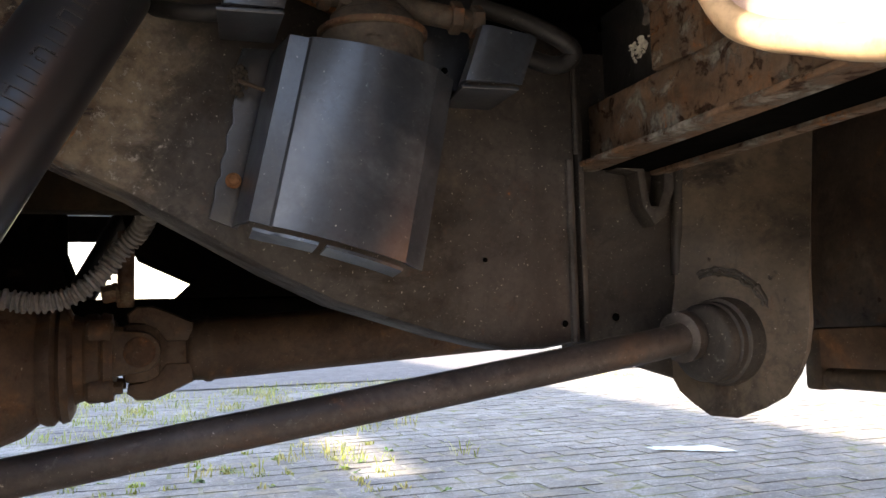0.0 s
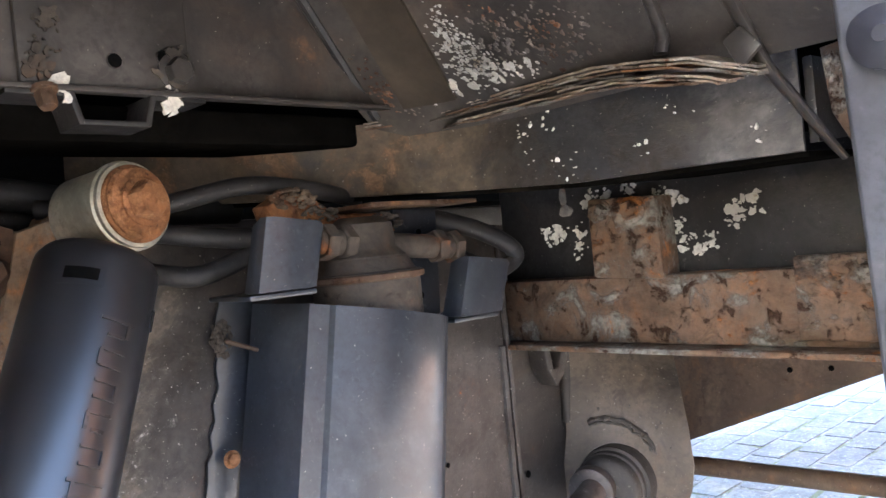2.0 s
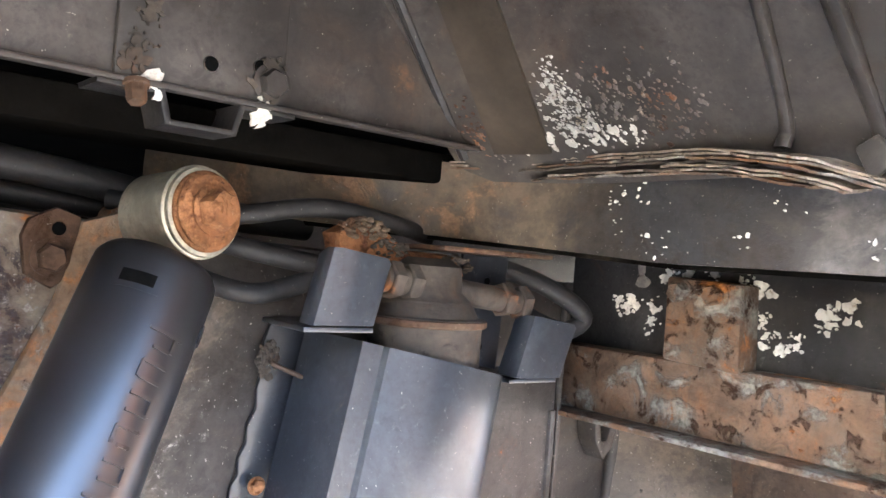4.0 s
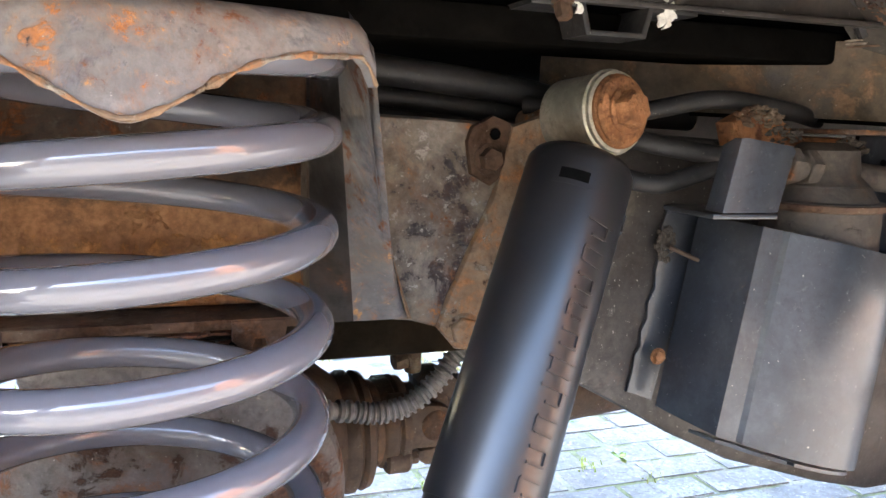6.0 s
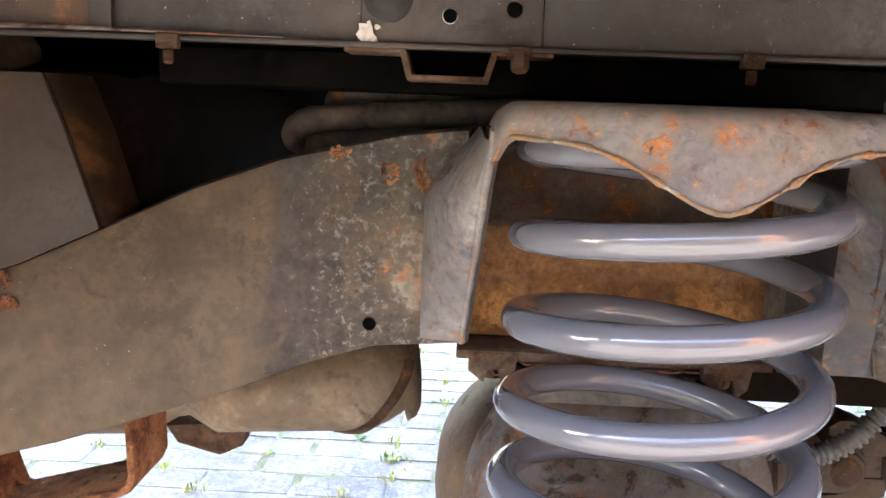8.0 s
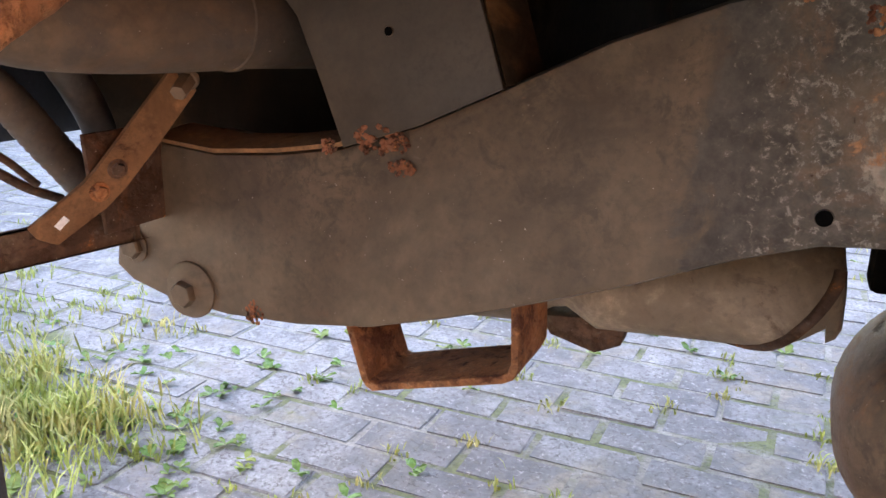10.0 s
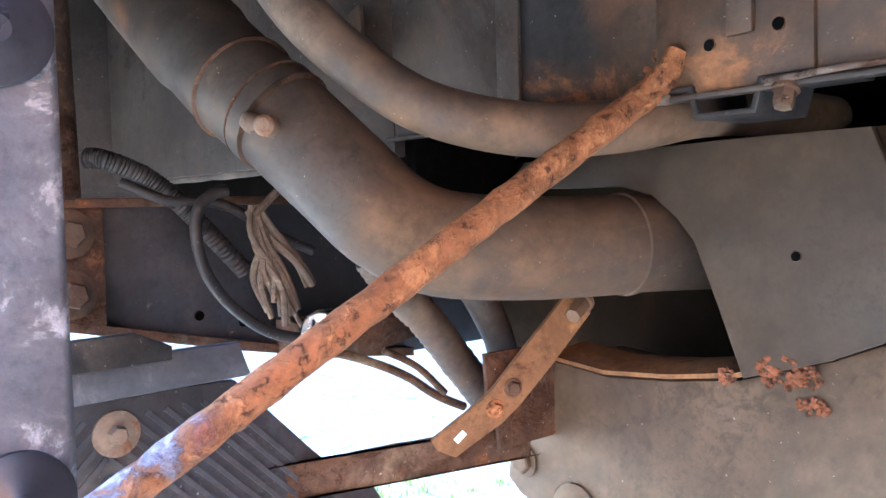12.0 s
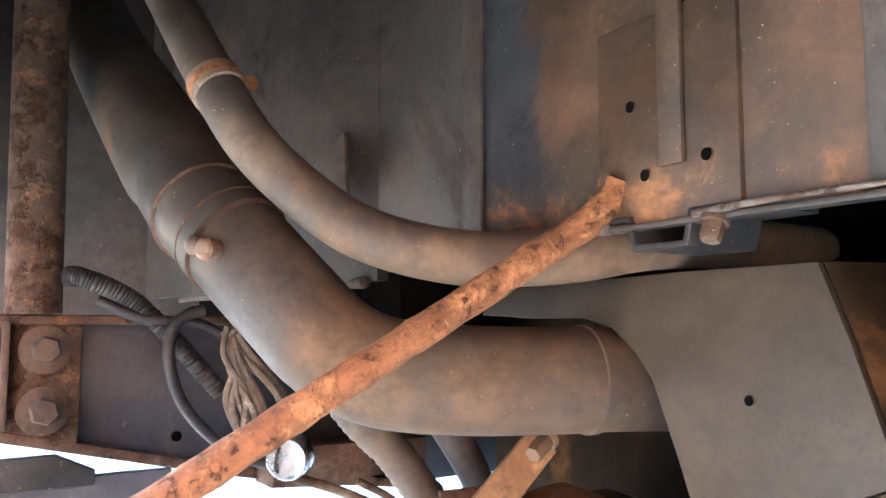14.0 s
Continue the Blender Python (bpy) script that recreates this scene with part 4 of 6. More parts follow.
# ragged weld in an arc round the bush, with spatter, all on the oblique plate
for seed, (grow, thick) in enumerate(((1.0, 0.0022), (0.93, 0.0016))):
    arc = []
    for q in range(61):
        th = radians(112 - 232 * q / 60)
        u, w = 0.021 + 0.046 * grow * math.cos(th) * (1.12 if math.cos(th) > 0 else 0.9), 0.550 + 0.053 * grow * math.sin(th)
        jit = 0.0022 * noise.noise(Vector((q * 0.5, seed * 7, 3)))
        u += jit
        arc.append((0.5665 + 0.419 * u - 0.0032 * 0.908, 0.6835 - 0.908 * u - 0.0032 * 0.419, w + jit))
    part("weld_bead", sweep(arc, lambda q, k=thick, o=seed: k * (1 + 1.1 * noise.noise(Vector((q * 45, o * 9, 5)))), 8), m_bracket, brk)
rw = random.Random(91)
for _ in range(16):
    u, w = rw.uniform(0.0, 0.085), rw.uniform(0.488, 0.62)
    if math.hypot(u - 0.021, w - 0.55) > 0.04:
        tagged(part("weld_spatter", crust((0.5665 + 0.419 * u - 0.0026, 0.6835 - 0.908 * u - 0.0012, w), rw.uniform(0.0015, 0.0032), rw.randint(1, 999), flat=(0.8, 0.8, 0.8), n=12), m_bracket, brk), kind="stuff")
link = thing("trailing_link", "dark scuffed steel suspension link with a rubber bush", "suspension link")
part("tube", sweep(curve_points([(-0.06, 0.640, 0.4630), (0.1236, 0.640, 0.4884), (0.30, 0.640, 0.5128), (0.4637, 0.640, 0.5362), (0.515, 0.647, 0.5435), (0.55, 0.66, 0.55)], 6), 0.0130, 28), m_link, link)
part("collar", lathe((0.525, 0.652, 0.5455), (0.565, 0.664, 0.551), [(0, 0.018), (0.002, 0.0215), (0.012, 0.0215), (0.015, 0.019)], 32), m_link, link)
part("bush", lathe((0.541, 0.648, 0.5405), (0.60, 0.6625, 0.541), [(0, 0.014), (0.001, 0.024), (0.003, 0.0305), (0.006, 0.0325), (0.013, 0.033), (0.0145, 0.0315), (0.016, 0.034), (0.024, 0.0345), (0.026, 0.033), (0.05, 0.034)], 48), m_bracket, link, "black rubber bush")

# ---------------------------------------------------------------- driveline
prop = thing("propeller_shaft", "rusty brown propeller shaft with a universal joint", "drive shaft")
P0, P1 = Vector((0.142, 0.955, 0.5545)), Vector((1.5, 1.06, 0.625))
part("tube", lathe(P0, P1, [(0, 0.022), (0.003, 0.0285), (0.006, 0.030), (0.016, 0.0305), (0.019, 0.0325), (0.024, 0.033), (0.027, 0.0312), (1.3, 0.0312)], 40), m_drive, prop)
JOINT = Vector((0.110, 0.952, 0.5545))
for sgn in (-1, 1):
    # fork of the tube, above and below the cross; ears of the flange, on both sides of it
    part("yoke_arm", prism([(0.150, JOINT.z + sgn * 0.029), (0.126, JOINT.z + sgn * 0.040), (0.112, JOINT.z + sgn * 0.0455), (0.098, JOINT.z + sgn * 0.045), (0.089, JOINT.z + sgn * 0.038), (0.090, JOINT.z + sgn * 0.029), (0.104, JOINT.z + sgn * 0.027), (0.117, JOINT.z + sgn * 0.021), (0.124, JOINT.z + sgn * 0.010), (0.150, JOINT.z + sgn * 0.010)], 0.931, 0.973, bevel=0.005), m_drive, prop)
    ear = [(0.070, JOINT.z - 0.022), (0.092, JOINT.z - 0.0185)] + [(0.101 + 0.0195 * math.cos(radians(q)), JOINT.z + 0.002 + 0.0195 * math.sin(radians(q))) for q in range(-80, 81, 20)] + [(0.092, JOINT.z + 0.022), (0.070, JOINT.z + 0.024)]
    part("flange_ear", prism(ear, 0.952 + sgn * 0.032 - 0.007, 0.952 + sgn * 0.032 + 0.007, bevel=0.004), m_drive, prop)
    part("bearing_cap", lathe((0.101, 0.952 + sgn * 0.036, JOINT.z + 0.002), (0.101, 0.952 + sgn * 0.05, JOINT.z + 0.002), [(0, 0.0145), (0.0035, 0.0145), (0.0055, 0.012), (0.0058, 0.003)], 28), m_rust_brown, prop)
part("joint_cross", rod((0.101, 0.915, JOINT.z), (0.101, 0.989, JOINT.z), 0.0105), m_drive, prop)
part("joint_cross", rod((0.101, 0.952, JOINT.z - 0.036), (0.101, 0.952, JOINT.z + 0.036), 0.0105), m_drive, prop)
part("cross_hub", box(0.084, 0.121, 0.930, 0.974, JOINT.z - 0.030, JOINT.z + 0.030, 0.010), m_drive, prop)
part("yoke_web", box(0.112, 0.150, 0.934, 0.970, JOINT.z - 0.029, JOINT.z + 0.029, 0.008), m_drive, prop)
part("flange", lathe((0.078, 0.952, 0.551), (-0.2, 0.942, 0.546), [(0, 0.030), (0.002, 0.042), (0.010, 0.044), (0.013, 0.041), (0.015, 0.043), (0.024, 0.043), (0.028, 0.040), (0.036, 0.043)], 36), m_drive, prop)
for q in (40, 140, 220, 320):
    y, z = 0.952 + 0.038 * math.cos(radians(q)), 0.549 + 0.040 * math.sin(radians(q))
    part("flange_lug", rod((0.054, y, z), (0.078, y, z), 0.0125, 16, 0.003), m_drive, prop)
    part("flange_bolt", hex_bolt((0.077, y, z), (1, 0, 0), 0.006, 0.0075, 1.2), m_drive, prop)
prop.location = (-0.005, -0.027, -0.014)
axle = thing("rear_axle", "rusty cast axle casing with nose and brake backplate", "axle")
nose = part("nose", lathe((0.042, 0.951, 0.546), (-0.3, 0.94, 0.54), [(0, 0.046), (0.004, 0.054), (0.01, 0.056), (0.014, 0.052), (0.018, 0.057), (0.024, 0.057), (0.03, 0.054), (0.045, 0.066), (0.09, 0.082), (0.2, 0.11)], 40), m_drive, axle)
nose.location = (-0.005, -0.027, -0.014)
part("pan", lathe((-0.17, 0.84, 0.50), (-0.17, 1.06, 0.50), [(0, 0.05), (0.03, 0.095), (0.08, 0.11), (0.14, 0.11), (0.19, 0.095), (0.22, 0.05)], 40), m_drive, axle)
part("casing", rod((-0.17, 0.60, 0.52), (-0.17, 1.75, 0.52), 0.045, 32), m_drive, axle)
part("backplate", lathe((-0.138, 0.715, 0.565), (-0.138, 0.85, 0.565), [(0, 0.05), (0.002, 0.100), (0.006, 0.108), (0.02, 0.113), (0.055, 0.115), (0.075, 0.106), (0.08, 0.05)], 56), m_cast, axle, "pitted grey brake backplate")
part("spring_seat", lathe((-0.155, 0.597, 0.545), (-0.155, 0.597, 0.7), [(0, 0.06), (0.004, 0.095), (0.012, 0.098), (0.016, 0.09), (0.02, 0.05)], 40), m_cast, axle)
part("seat_web", box(-0.19, -0.12, 0.57, 0.72, 0.49, 0.548, 0.004), m_cast, axle)
part("hub", lathe((-0.10, 0.44, 0.50), (-0.10, 0.60, 0.50), [(0, 0.05), (0.001, 0.108), (0.006, 0.119), (0.014, 0.123), (0.04, 0.123), (0.044, 0.116), (0.05, 0.05)], 64), m_drive, axle, "smooth brown hub")


def ribs(r0, r1, n):
    return lambda q: r1 if math.sin(q * n * 2 * math.pi) > 0 else r0


tube_thing("conduit", [(-0.06, 0.80, 0.60), (-0.008, 0.81, 0.592), (0.017, 0.81, 0.588), (0.042, 0.81, 0.592), (0.066, 0.81, 0.609), (0.084, 0.81, 0.632), (0.10, 0.80, 0.65), (0.11, 0.77, 0.67)], 0.008, "grey ribbed plastic conduit over the axle", m_conduit, "conduit", 18, 26, ribs(0.0068, 0.0092, 34))
pin = thing("hanging_bolt", "rusty stud hanging below the chassis rail", "bolt")
part("stud", rod((0.082, 0.92, 0.66), (0.082, 0.92, 0.585), 0.008), m_rust_brown, pin)
part("nut", hex_bolt((0.075, 0.915, 0.60), (-1, -0.2, -0.2), 0.009, 0.012, 1.1), m_rust_brown, pin)

# ---------------------------------------------------------------- exhaust
sil = thing("exhaust_silencer", "tan dusty oval exhaust silencer with a rusty seam", "exhaust")
grid = []
for j in range(25):
    s = j / 24
    x = -0.302 - 0.30 * s
    e = min(1.0, s / 0.12)
    k = 0.72 + 0.28 * math.sin(e * math.pi / 2)
    neck = 0.30 * max(0.0, 1 - abs(s - 0.60) / 0.10)
    k *= 1 - neck
    cz = 0.641 - 0.020 * s
    grid.append([(x, 0.818 + 0.060 * k * math.cos(a), cz + 0.046 * k * math.sin(a) + 0.010 * (1 - k)) for a in (2 * math.pi * q / 36 for q in range(37))])
sheet(grid, 0.002, "shell", m_silencer, sil)
part("end_cap", lathe((-0.304, 0.818, 0.640), (-0.29, 0.818, 0.6415), [(0, 0.040), (0.006, 0.037), (0.010, 0.03), (0.012, 0.01)], 32), m_silencer, sil)
seam = []
for k in range(25):
    q = k / 24
    a, x = radians(150 + 125 * q), -0.299 - 0.085 * q**2
    e = min(1.0, (-0.302 - x) / 0.036)
    w = 0.72 + 0.28 * math.sin(max(0.0, e) * math.pi / 2)
    seam.append((x, 0.818 + 0.0615 * w * math.cos(a), 0.641 + 0.0475 * w * math.sin(a) + 0.010 * (1 - w)))
part("seam", sweep(seam, 0.0042, 10), m_rust_brown, sil, "rusty folded seam")
part("flange_tab", prism([(-0.45, 0.595), (-0.44, 0.605), (-0.432, 0.59), (-0.436, 0.575), (-0.455, 0.566), (-0.49, 0.575), (-0.50, 0.59)], 0.80, 0.825, bevel=0.002), m_rust_brown, sil)
part("tail", rod((-0.56, 0.80, 0.622), (-0.80, 0.84, 0.60), 0.026, 28), m_silencer, sil)
loop = thing("hanger_loop", "rusty square steel hanger loop under the rail", "bracket")
outer = [(-0.606, 0.616), (-0.590, 0.566), (-0.5865, 0.561), (-0.581, 0.5585), (-0.487, 0.5840), (-0.480, 0.5880), (-0.476, 0.597), (-0.479, 0.662)]
inner = [(-0.4845, 0.662), (-0.4815, 0.599), (-0.484, 0.5925), (-0.489, 0.5895), (-0.580, 0.5645), (-0.5835, 0.566), (-0.6005, 0.616)]
part("strap", prism(outer + inner, 0.683, 0.745, bevel=0.0015), m_rust, loop)
part("foot", prism([(-0.622, 0.614), (-0.600, 0.614), (-0.600, 0.619), (-0.622, 0.619)], 0.683, 0.745, bevel=0.001), m_rust, loop)

# ---------------------------------------------------------------- rear end: brackets, strap, mudflap
endb = thing("mudflap_bar", "flat rusty steel bar holding the mudflap", "bar")
part("bar", prism([(-0.742, 0.640), (-0.742, 0.645), (-0.762, 0.545), (-0.7735, 0.505), (-0.7790, 0.485), (-0.7793, 0.475), (-0.771, 0.548), (-0.750, 0.640)], 0.656, 0.679, axis="z", bevel=0.001), m_rust_brown, endb)
part("end_plate", prism([(0.600, 0.735), (0.668, 0.735), (0.668, 0.668), (0.612, 0.668), (0.610, 0.688), (0.603, 0.692)], -0.741, -0.737, axis="x", bevel=0.0015), m_rust_brown, endb)
strap = thing("slotted_strap", "brown slotted steel strap bolted by the hose", "strap")
q0, q1 = Vector((-0.704, 0.655, 0.768)), Vector((-0.752, 0.572, 0.676))
qd = (q1 - q0).normalized()
qs = Vector((0.15, 0.60, -0.78))
qs = (qs - qd * qs.dot(qd)).normalized()
qn = qd.cross(qs)
STRAP = [(0, -0.0115), (0.045, -0.0065), (0.080, -0.0025), (0.092, -0.0025), (0.134, -0.009), (0.1355, 0.0), (0.131, 0.0125), (0.095, 0.0195), (0.078, 0.020), (0.045, 0.017), (0, 0.0115)]
bm = bmesh.new()
quads = []
for dn in (0.0, 0.004):
    quads.append([bm.verts.new(q0 + qd * l + qs * w + qn * dn) for l, w in STRAP])
bm.faces.new(quads[0])
bm.faces.new(quads[1][::-1])
for k in range(len(STRAP)):
    j = (k + 1) % len(STRAP)
    bm.faces.new((quads[0][k], quads[1][k], quads[1][j], quads[0][j]))
bmesh.ops.bevel(bm, geom=list(bm.edges), offset=0.001, segments=2, affect="EDGES", profile=0.5)
part("bar", bm, m_flange, strap)
face = qn if qn.dot(Vector((0.4, -0.4, 0.2))) > 0 else -qn
off = 0.0042 if face is qn else 0.0002
for l, w, mat, nm in ((0.119, 0.004, m_slot_bright, "slot"), (0.090, 0.0085, m_rust, "nut"), (0.072, 0.007, m_rust_brown, "nut")):
    c = q0 + qd * l + qs * w + face * off
    # slot is not cut: a near-white plate paints the bright view through it
    if nm == "slot":
        bm = bmesh.new()
        vs = bmesh.ops.create_cube(bm, size=1.0)["verts"]
        for v in vs:
            v.co = c + qd * v.co.x * 0.0085 + qs * v.co.y * 0.0045 + face * v.co.z * 0.0006
        bmesh.ops.bevel(bm, geom=[e for e in bm.edges if abs((e.verts[0].co - e.verts[1].co).normalized().dot(face)) > 0.9], offset=0.0021, segments=4, affect="EDGES", profile=0.5)
        part(nm, bm, mat, strap)
    else:
        part(nm, hex_bolt(c, face, 0.0046, 0.003, 1.4), mat, strap)
tagged(part("hose_bolt", hex_bolt((-0.699, 0.655, 0.768), (0.3, -1, -0.5), 0.006, 0.016, 1.2), m_hose), "dusty bolt on the filler hose clamp", "bolt")

flap = thing("mudflap", "ribbed dusty rubber mudflap with rusty washers", "mudflap")
flap_out = [(0.20, 0.742), (0.445, 0.735), (0.494, 0.684), (0.515, 0.664), (0.535, 0.655), (0.545, 0.64), (0.55, 0.30), (0.20, 0.30)]
part("sheet", prism(flap_out, -0.786, -0.780, axis="x", bevel=0.001), m_flap, flap)
MID = 0.372
for k in range(-26, 40):
    for d in (1, -1):
        # chevron ribs fall away on either side of the middle line
        y0, z0 = (MID, 0.726 + 0.0105 * k) if k < 0 else (MID + d * 0.0105 * k, 0.726)
        far_y = 0.538 if d > 0 else 0.206
        run = min(abs(far_y - y0), z0 - 0.34, 0.20)
        if run < 0.012 or (far_y - y0) * d < 0:
            continue
        if d > 0 and k > 0 and y0 > 0.435:
            continue
        w = 0.0010
        part("rib", prism([(y0 - w * d, z0 - w), (y0 + w * d, z0 + w), (y0 + d * (run + w), z0 - run + w), (y0 + d * (run - w), z0 - run - w)], -0.7805, -0.7785, axis="x", bevel=0), m_flap, flap)
part("cross_line", box(-0.7805, -0.7775, 0.21, 0.54, 0.628, 0.631, 0.0005), m_rubber, flap)
# lighter grey-blue colour puts the sky's reflection onto this strip
part("clamp_strip", prism([(0.20, 0.765), (0.385, 0.768), (0.396, 0.758), (0.445, 0.758), (0.452, 0.738), (0.20, 0.733)], -0.7795, -0.772, axis="x", bevel=0.0015), m_trim_dark, flap, "clamp strip, grey-blue to carry the sky's reflection")
part("clamp_strip", prism([(0.20, 0.768), (0.385, 0.771), (0.404, 0.762), (0.404, 0.754), (0.20, 0.752)], -0.7718, -0.765, axis="x", bevel=0.0015), m_black, flap, "dark steel clamp strip")
for y, z in ((0.377, 0.717), (0.443, 0.717)):
    part("washer", hex_bolt((-0.7795, y, z), (1, 0, 0), 0.0050, 0.006, 2.5), m_washer, flap, "rusty brass-coloured washer and bolt")

# ---------------------------------------------------------------- hoses of the tank
HL = [(-1.30, 0.452, 1.25), (-1.10, 0.457, 1.10), (-0.95, 0.46, 1.003), (-0.825, 0.468, 0.919), (-0.775, 0.480, 0.884), (-0.746, 0.50, 0.851), (-0.728, 0.52, 0.825), (-0.712, 0.545, 0.811), (-0.694, 0.59, 0.806), (-0.678, 0.64, 0.805), (-0.668, 0.68, 0.805), (-0.66, 0.78, 0.80)]
hose = thing("filler_hose", "wide dusty rubber fuel filler hose bent past the gusset", "hose")
part("tube", sweep(curve_points(HL, 16), lambda q: 0.0356 if q < 0.250 else 0.0334 if q < 0.30 else 0.0326 if q < 0.345 else 0.0315, 40), m_hose, hose)


def clamp_on(pts, k, r, wide, parent, mat, label=""):
    """A band round a tube at the line's point k, with a screw."""
    ln = curve_points(pts, 8)
    p, d = ln[k], (ln[k + 1] - ln[k - 1]).normalized()
    part("clamp", lathe(p - d * wide / 2, p + d, [(0, r * 0.99), (0.0006, r + 0.0013), (wide - 0.0006, r + 0.0013), (wide, r * 0.99)], 40), mat, parent, label)
    side = d.cross(Vector((0.5, -0.2, 0.8))).normalized()
    side = side if side.x < 0 else -side
    return p, d, side


for k, w, rr, mt in ((26, 0.0025, 0.0338, m_rust_brown), (31, 0.012, 0.0322, m_hose), (77, 0.006, 0.0316, m_hose)):
    clamp_on(HL, k, rr, w, hose, mt)
for k in (30, 32):
    clamp_on(HL, k, 0.0326, 0.0012, hose, m_rust_brown)
part("clamp_screw", rod((-0.752, 0.461, 0.879), (-0.742, 0.449, 0.8785), 0.0060, 20, 0.002), m_washer, hose, "rusty clamp screw")
part("clamp_lug", blob((-0.757, 0.450, 0.881), 0.0065, 1.9, flat=(1.0, 1.0, 0.9), rough=0.3), m_mud, hose)
VL = [(-0.93, 0.44, 1.14), (-0.84, 0.45, 1.055), (-0.775, 0.458, 0.99), (-0.738, 0.475, 0.938), (-0.708, 0.505, 0.900), (-0.684, 0.53, 0.882), (-0.651, 0.565, 0.872), (-0.624, 0.608, 0.874), (-0.612, 0.655, 0.882), (-0.606, 0.72, 0.885), (-0.606, 0.80, 0.885)]
vent = thing("vent_hose", "dusty rubber tank vent hose with a rusty clamp", "hose")
part("tube", sweep(curve_points(VL, 8), 0.0148, 28), m_hose, vent)
clamp_on(VL, 18, 0.015, 0.013, vent, m_washer, "rust-stained clamp")
cp, cd, cs = clamp_on(VL, 18, 0.0152, 0.006, vent, m_rust)
part("clamp_screw", hex_bolt(cp + cs * 0.014, cs, 0.005, 0.008, 1.3), m_rust, vent)

# ---------------------------------------------------------------- stay rod
stay = thing("stay_rod", "rust-scaled steel stay rod bolted under the body", "rod")
ra, rb = Vector((-0.6075, 0.606, 0.8895)), Vector((-0.6657, 0.20, 0.6444))
pts = [ra + (rb - ra) * k / 60 + Vector((noise.noise(Vector((k * 0.9, 0, 0))), noise.noise(Vector((0, k * 0.9, 0))), noise.noise(Vector((0, 0, k * 0.9))))) * 0.0005 for k in range(61)]
part("bar", sweep(pts, lambda q: 0.0078 + 0.0005 * math.sin(q * 47) * math.sin(q * 131), 24), m_stay, stay)
part("flattened_end", sweep(curve_points([(-0.6092, 0.594, 0.8822), (-0.6070, 0.607, 0.8905), (-0.6030, 0.6165, 0.8995), (-0.5985, 0.6195, 0.911)], 6), lambda q: 0.0082 + 0.004 * math.sin(q * 2.6), 16, squash=0.6), m_rust, stay)
tagged(part("rust_crust", crust((-0.604, 0.6185, 0.902), 0.015, 91, flat=(1.0, 0.12, 0.8), n=26), m_rust, stay), "crumbling rust at the fixing", kind="stuff")

# ---------------------------------------------------------------- body
body = thing("body_side", "dirty dark inner body panel of the wheel arch", "body panel", kind="structure")
part("inner_panel", box(-0.46, 0.31, 0.62, 0.624, 0.8855, 1.32, 0.001), m_panel, body)
part("inner_panel", box(-0.725, -0.4605, 0.6195, 0.6235, 0.8855, 1.32, 0.001), m_panel_rust, body, "rust-stained panel")
part("inner_panel", box(-0.86, -0.7255, 0.62, 0.624, 0.8855, 1.32, 0.001), m_panel, body)
part("panel_joint", box(-0.737, -0.716, 0.6155, 0.6194, 0.888, 1.32, 0.0015), m_panel, body)
part("panel_joint", box(-0.468, -0.455, 0.6165, 0.6194, 0.888, 1.32, 0.0012), m_panel, body)
part("rear_inner_panel", prism([(-0.86, 0.62), (-0.90, 0.60), (-1.40, 0.57), (-1.40, 0.58), (-0.895, 0.61), (-0.86, 0.63)], 0.872, 1.32, axis="z", bevel=0), m_panel, body)
part("rear_panel_edge", sweep([(-0.865 - 0.03 * k, 0.612 - 0.0012 * k, 0.871 + 0.002 * noise.noise(Vector((k * 2.3, 1, 1)))) for k in range(16)], lambda q: 0.005 + 0.003 * noise.noise(Vector((q * 26, 7, 1))), 9), m_dusty, body, "debris-caked edge")
# near-black block that paints the shaded gap above the crossmember
part("rear_floor", box(-1.40, -0.86, 0.64, 0.75, 0.80, 0.95, 0.002), m_shade, body)
part("lower_lip", box(-0.86, 0.31, 0.612, 0.6205, 0.8835, 0.8865, 0.0008), m_panel, body)
part("edge_roll", sweep(curve_points([(-0.80, 0.613, 0.893), (-0.72, 0.6105, 0.889), (-0.645, 0.6105, 0.8865), (-0.60, 0.6115, 0.885)], 8), lambda q: 0.0030 + 0.001 * noise.noise(Vector((q * 20, 3, 3))), 10), m_cast, body, "pale weathered edge")
part("edge_roll", sweep(curve_points([(-0.545, 0.6105, 0.887), (-0.50, 0.610, 0.8885), (-0.44, 0.6105, 0.888), (-0.36, 0.6115, 0.887)], 8), lambda q: 0.0017 * (1.2 - q) + 0.0008 * noise.noise(Vector((q * 24, 5, 3))), 10), m_cast, body, "pale weathered edge")
part("tab", prism([(-0.915, 0.968), (-0.856, 0.985), (-0.851, 0.932), (-0.868, 0.925)], 0.588, 0.592, bevel=0.001), m_dusty, body)
# member and floor coloured near-black in place of under-body shade
part("under_member", box(-0.44, 0.33, 0.642, 0.70, 0.862, 0.8835, 0.003), m_shade, body)
part("floor", box(-1.43, 2.9, 0.626, 1.9, 0.905, 0.95, 0.001), m_shade, body)
part("arch_edge", box(-0.5, 0.285, 0.27, 0.285, 0.965, 1.9, 0.001), m_panel, body)
part("rear_quarter", box(-1.45, -0.52, 0.27, 0.285, 0.92, 1.9, 0.001), m_panel, body)
part("front_quarter", box(0.335, 3.0, 0.27, 0.285, 0.735, 1.9, 0.001), m_body_paint, body)
# far side in near-black, its shade put into the colour
part("far_side", box(-1.45, 3.0, 1.88, 1.9, 0.74, 1.9, 0.001), m_shade, body)
part("arch_top", box(-1.42, 2.2, 0.285, 0.626, 1.32, 1.34, 0.001), m_panel, body)
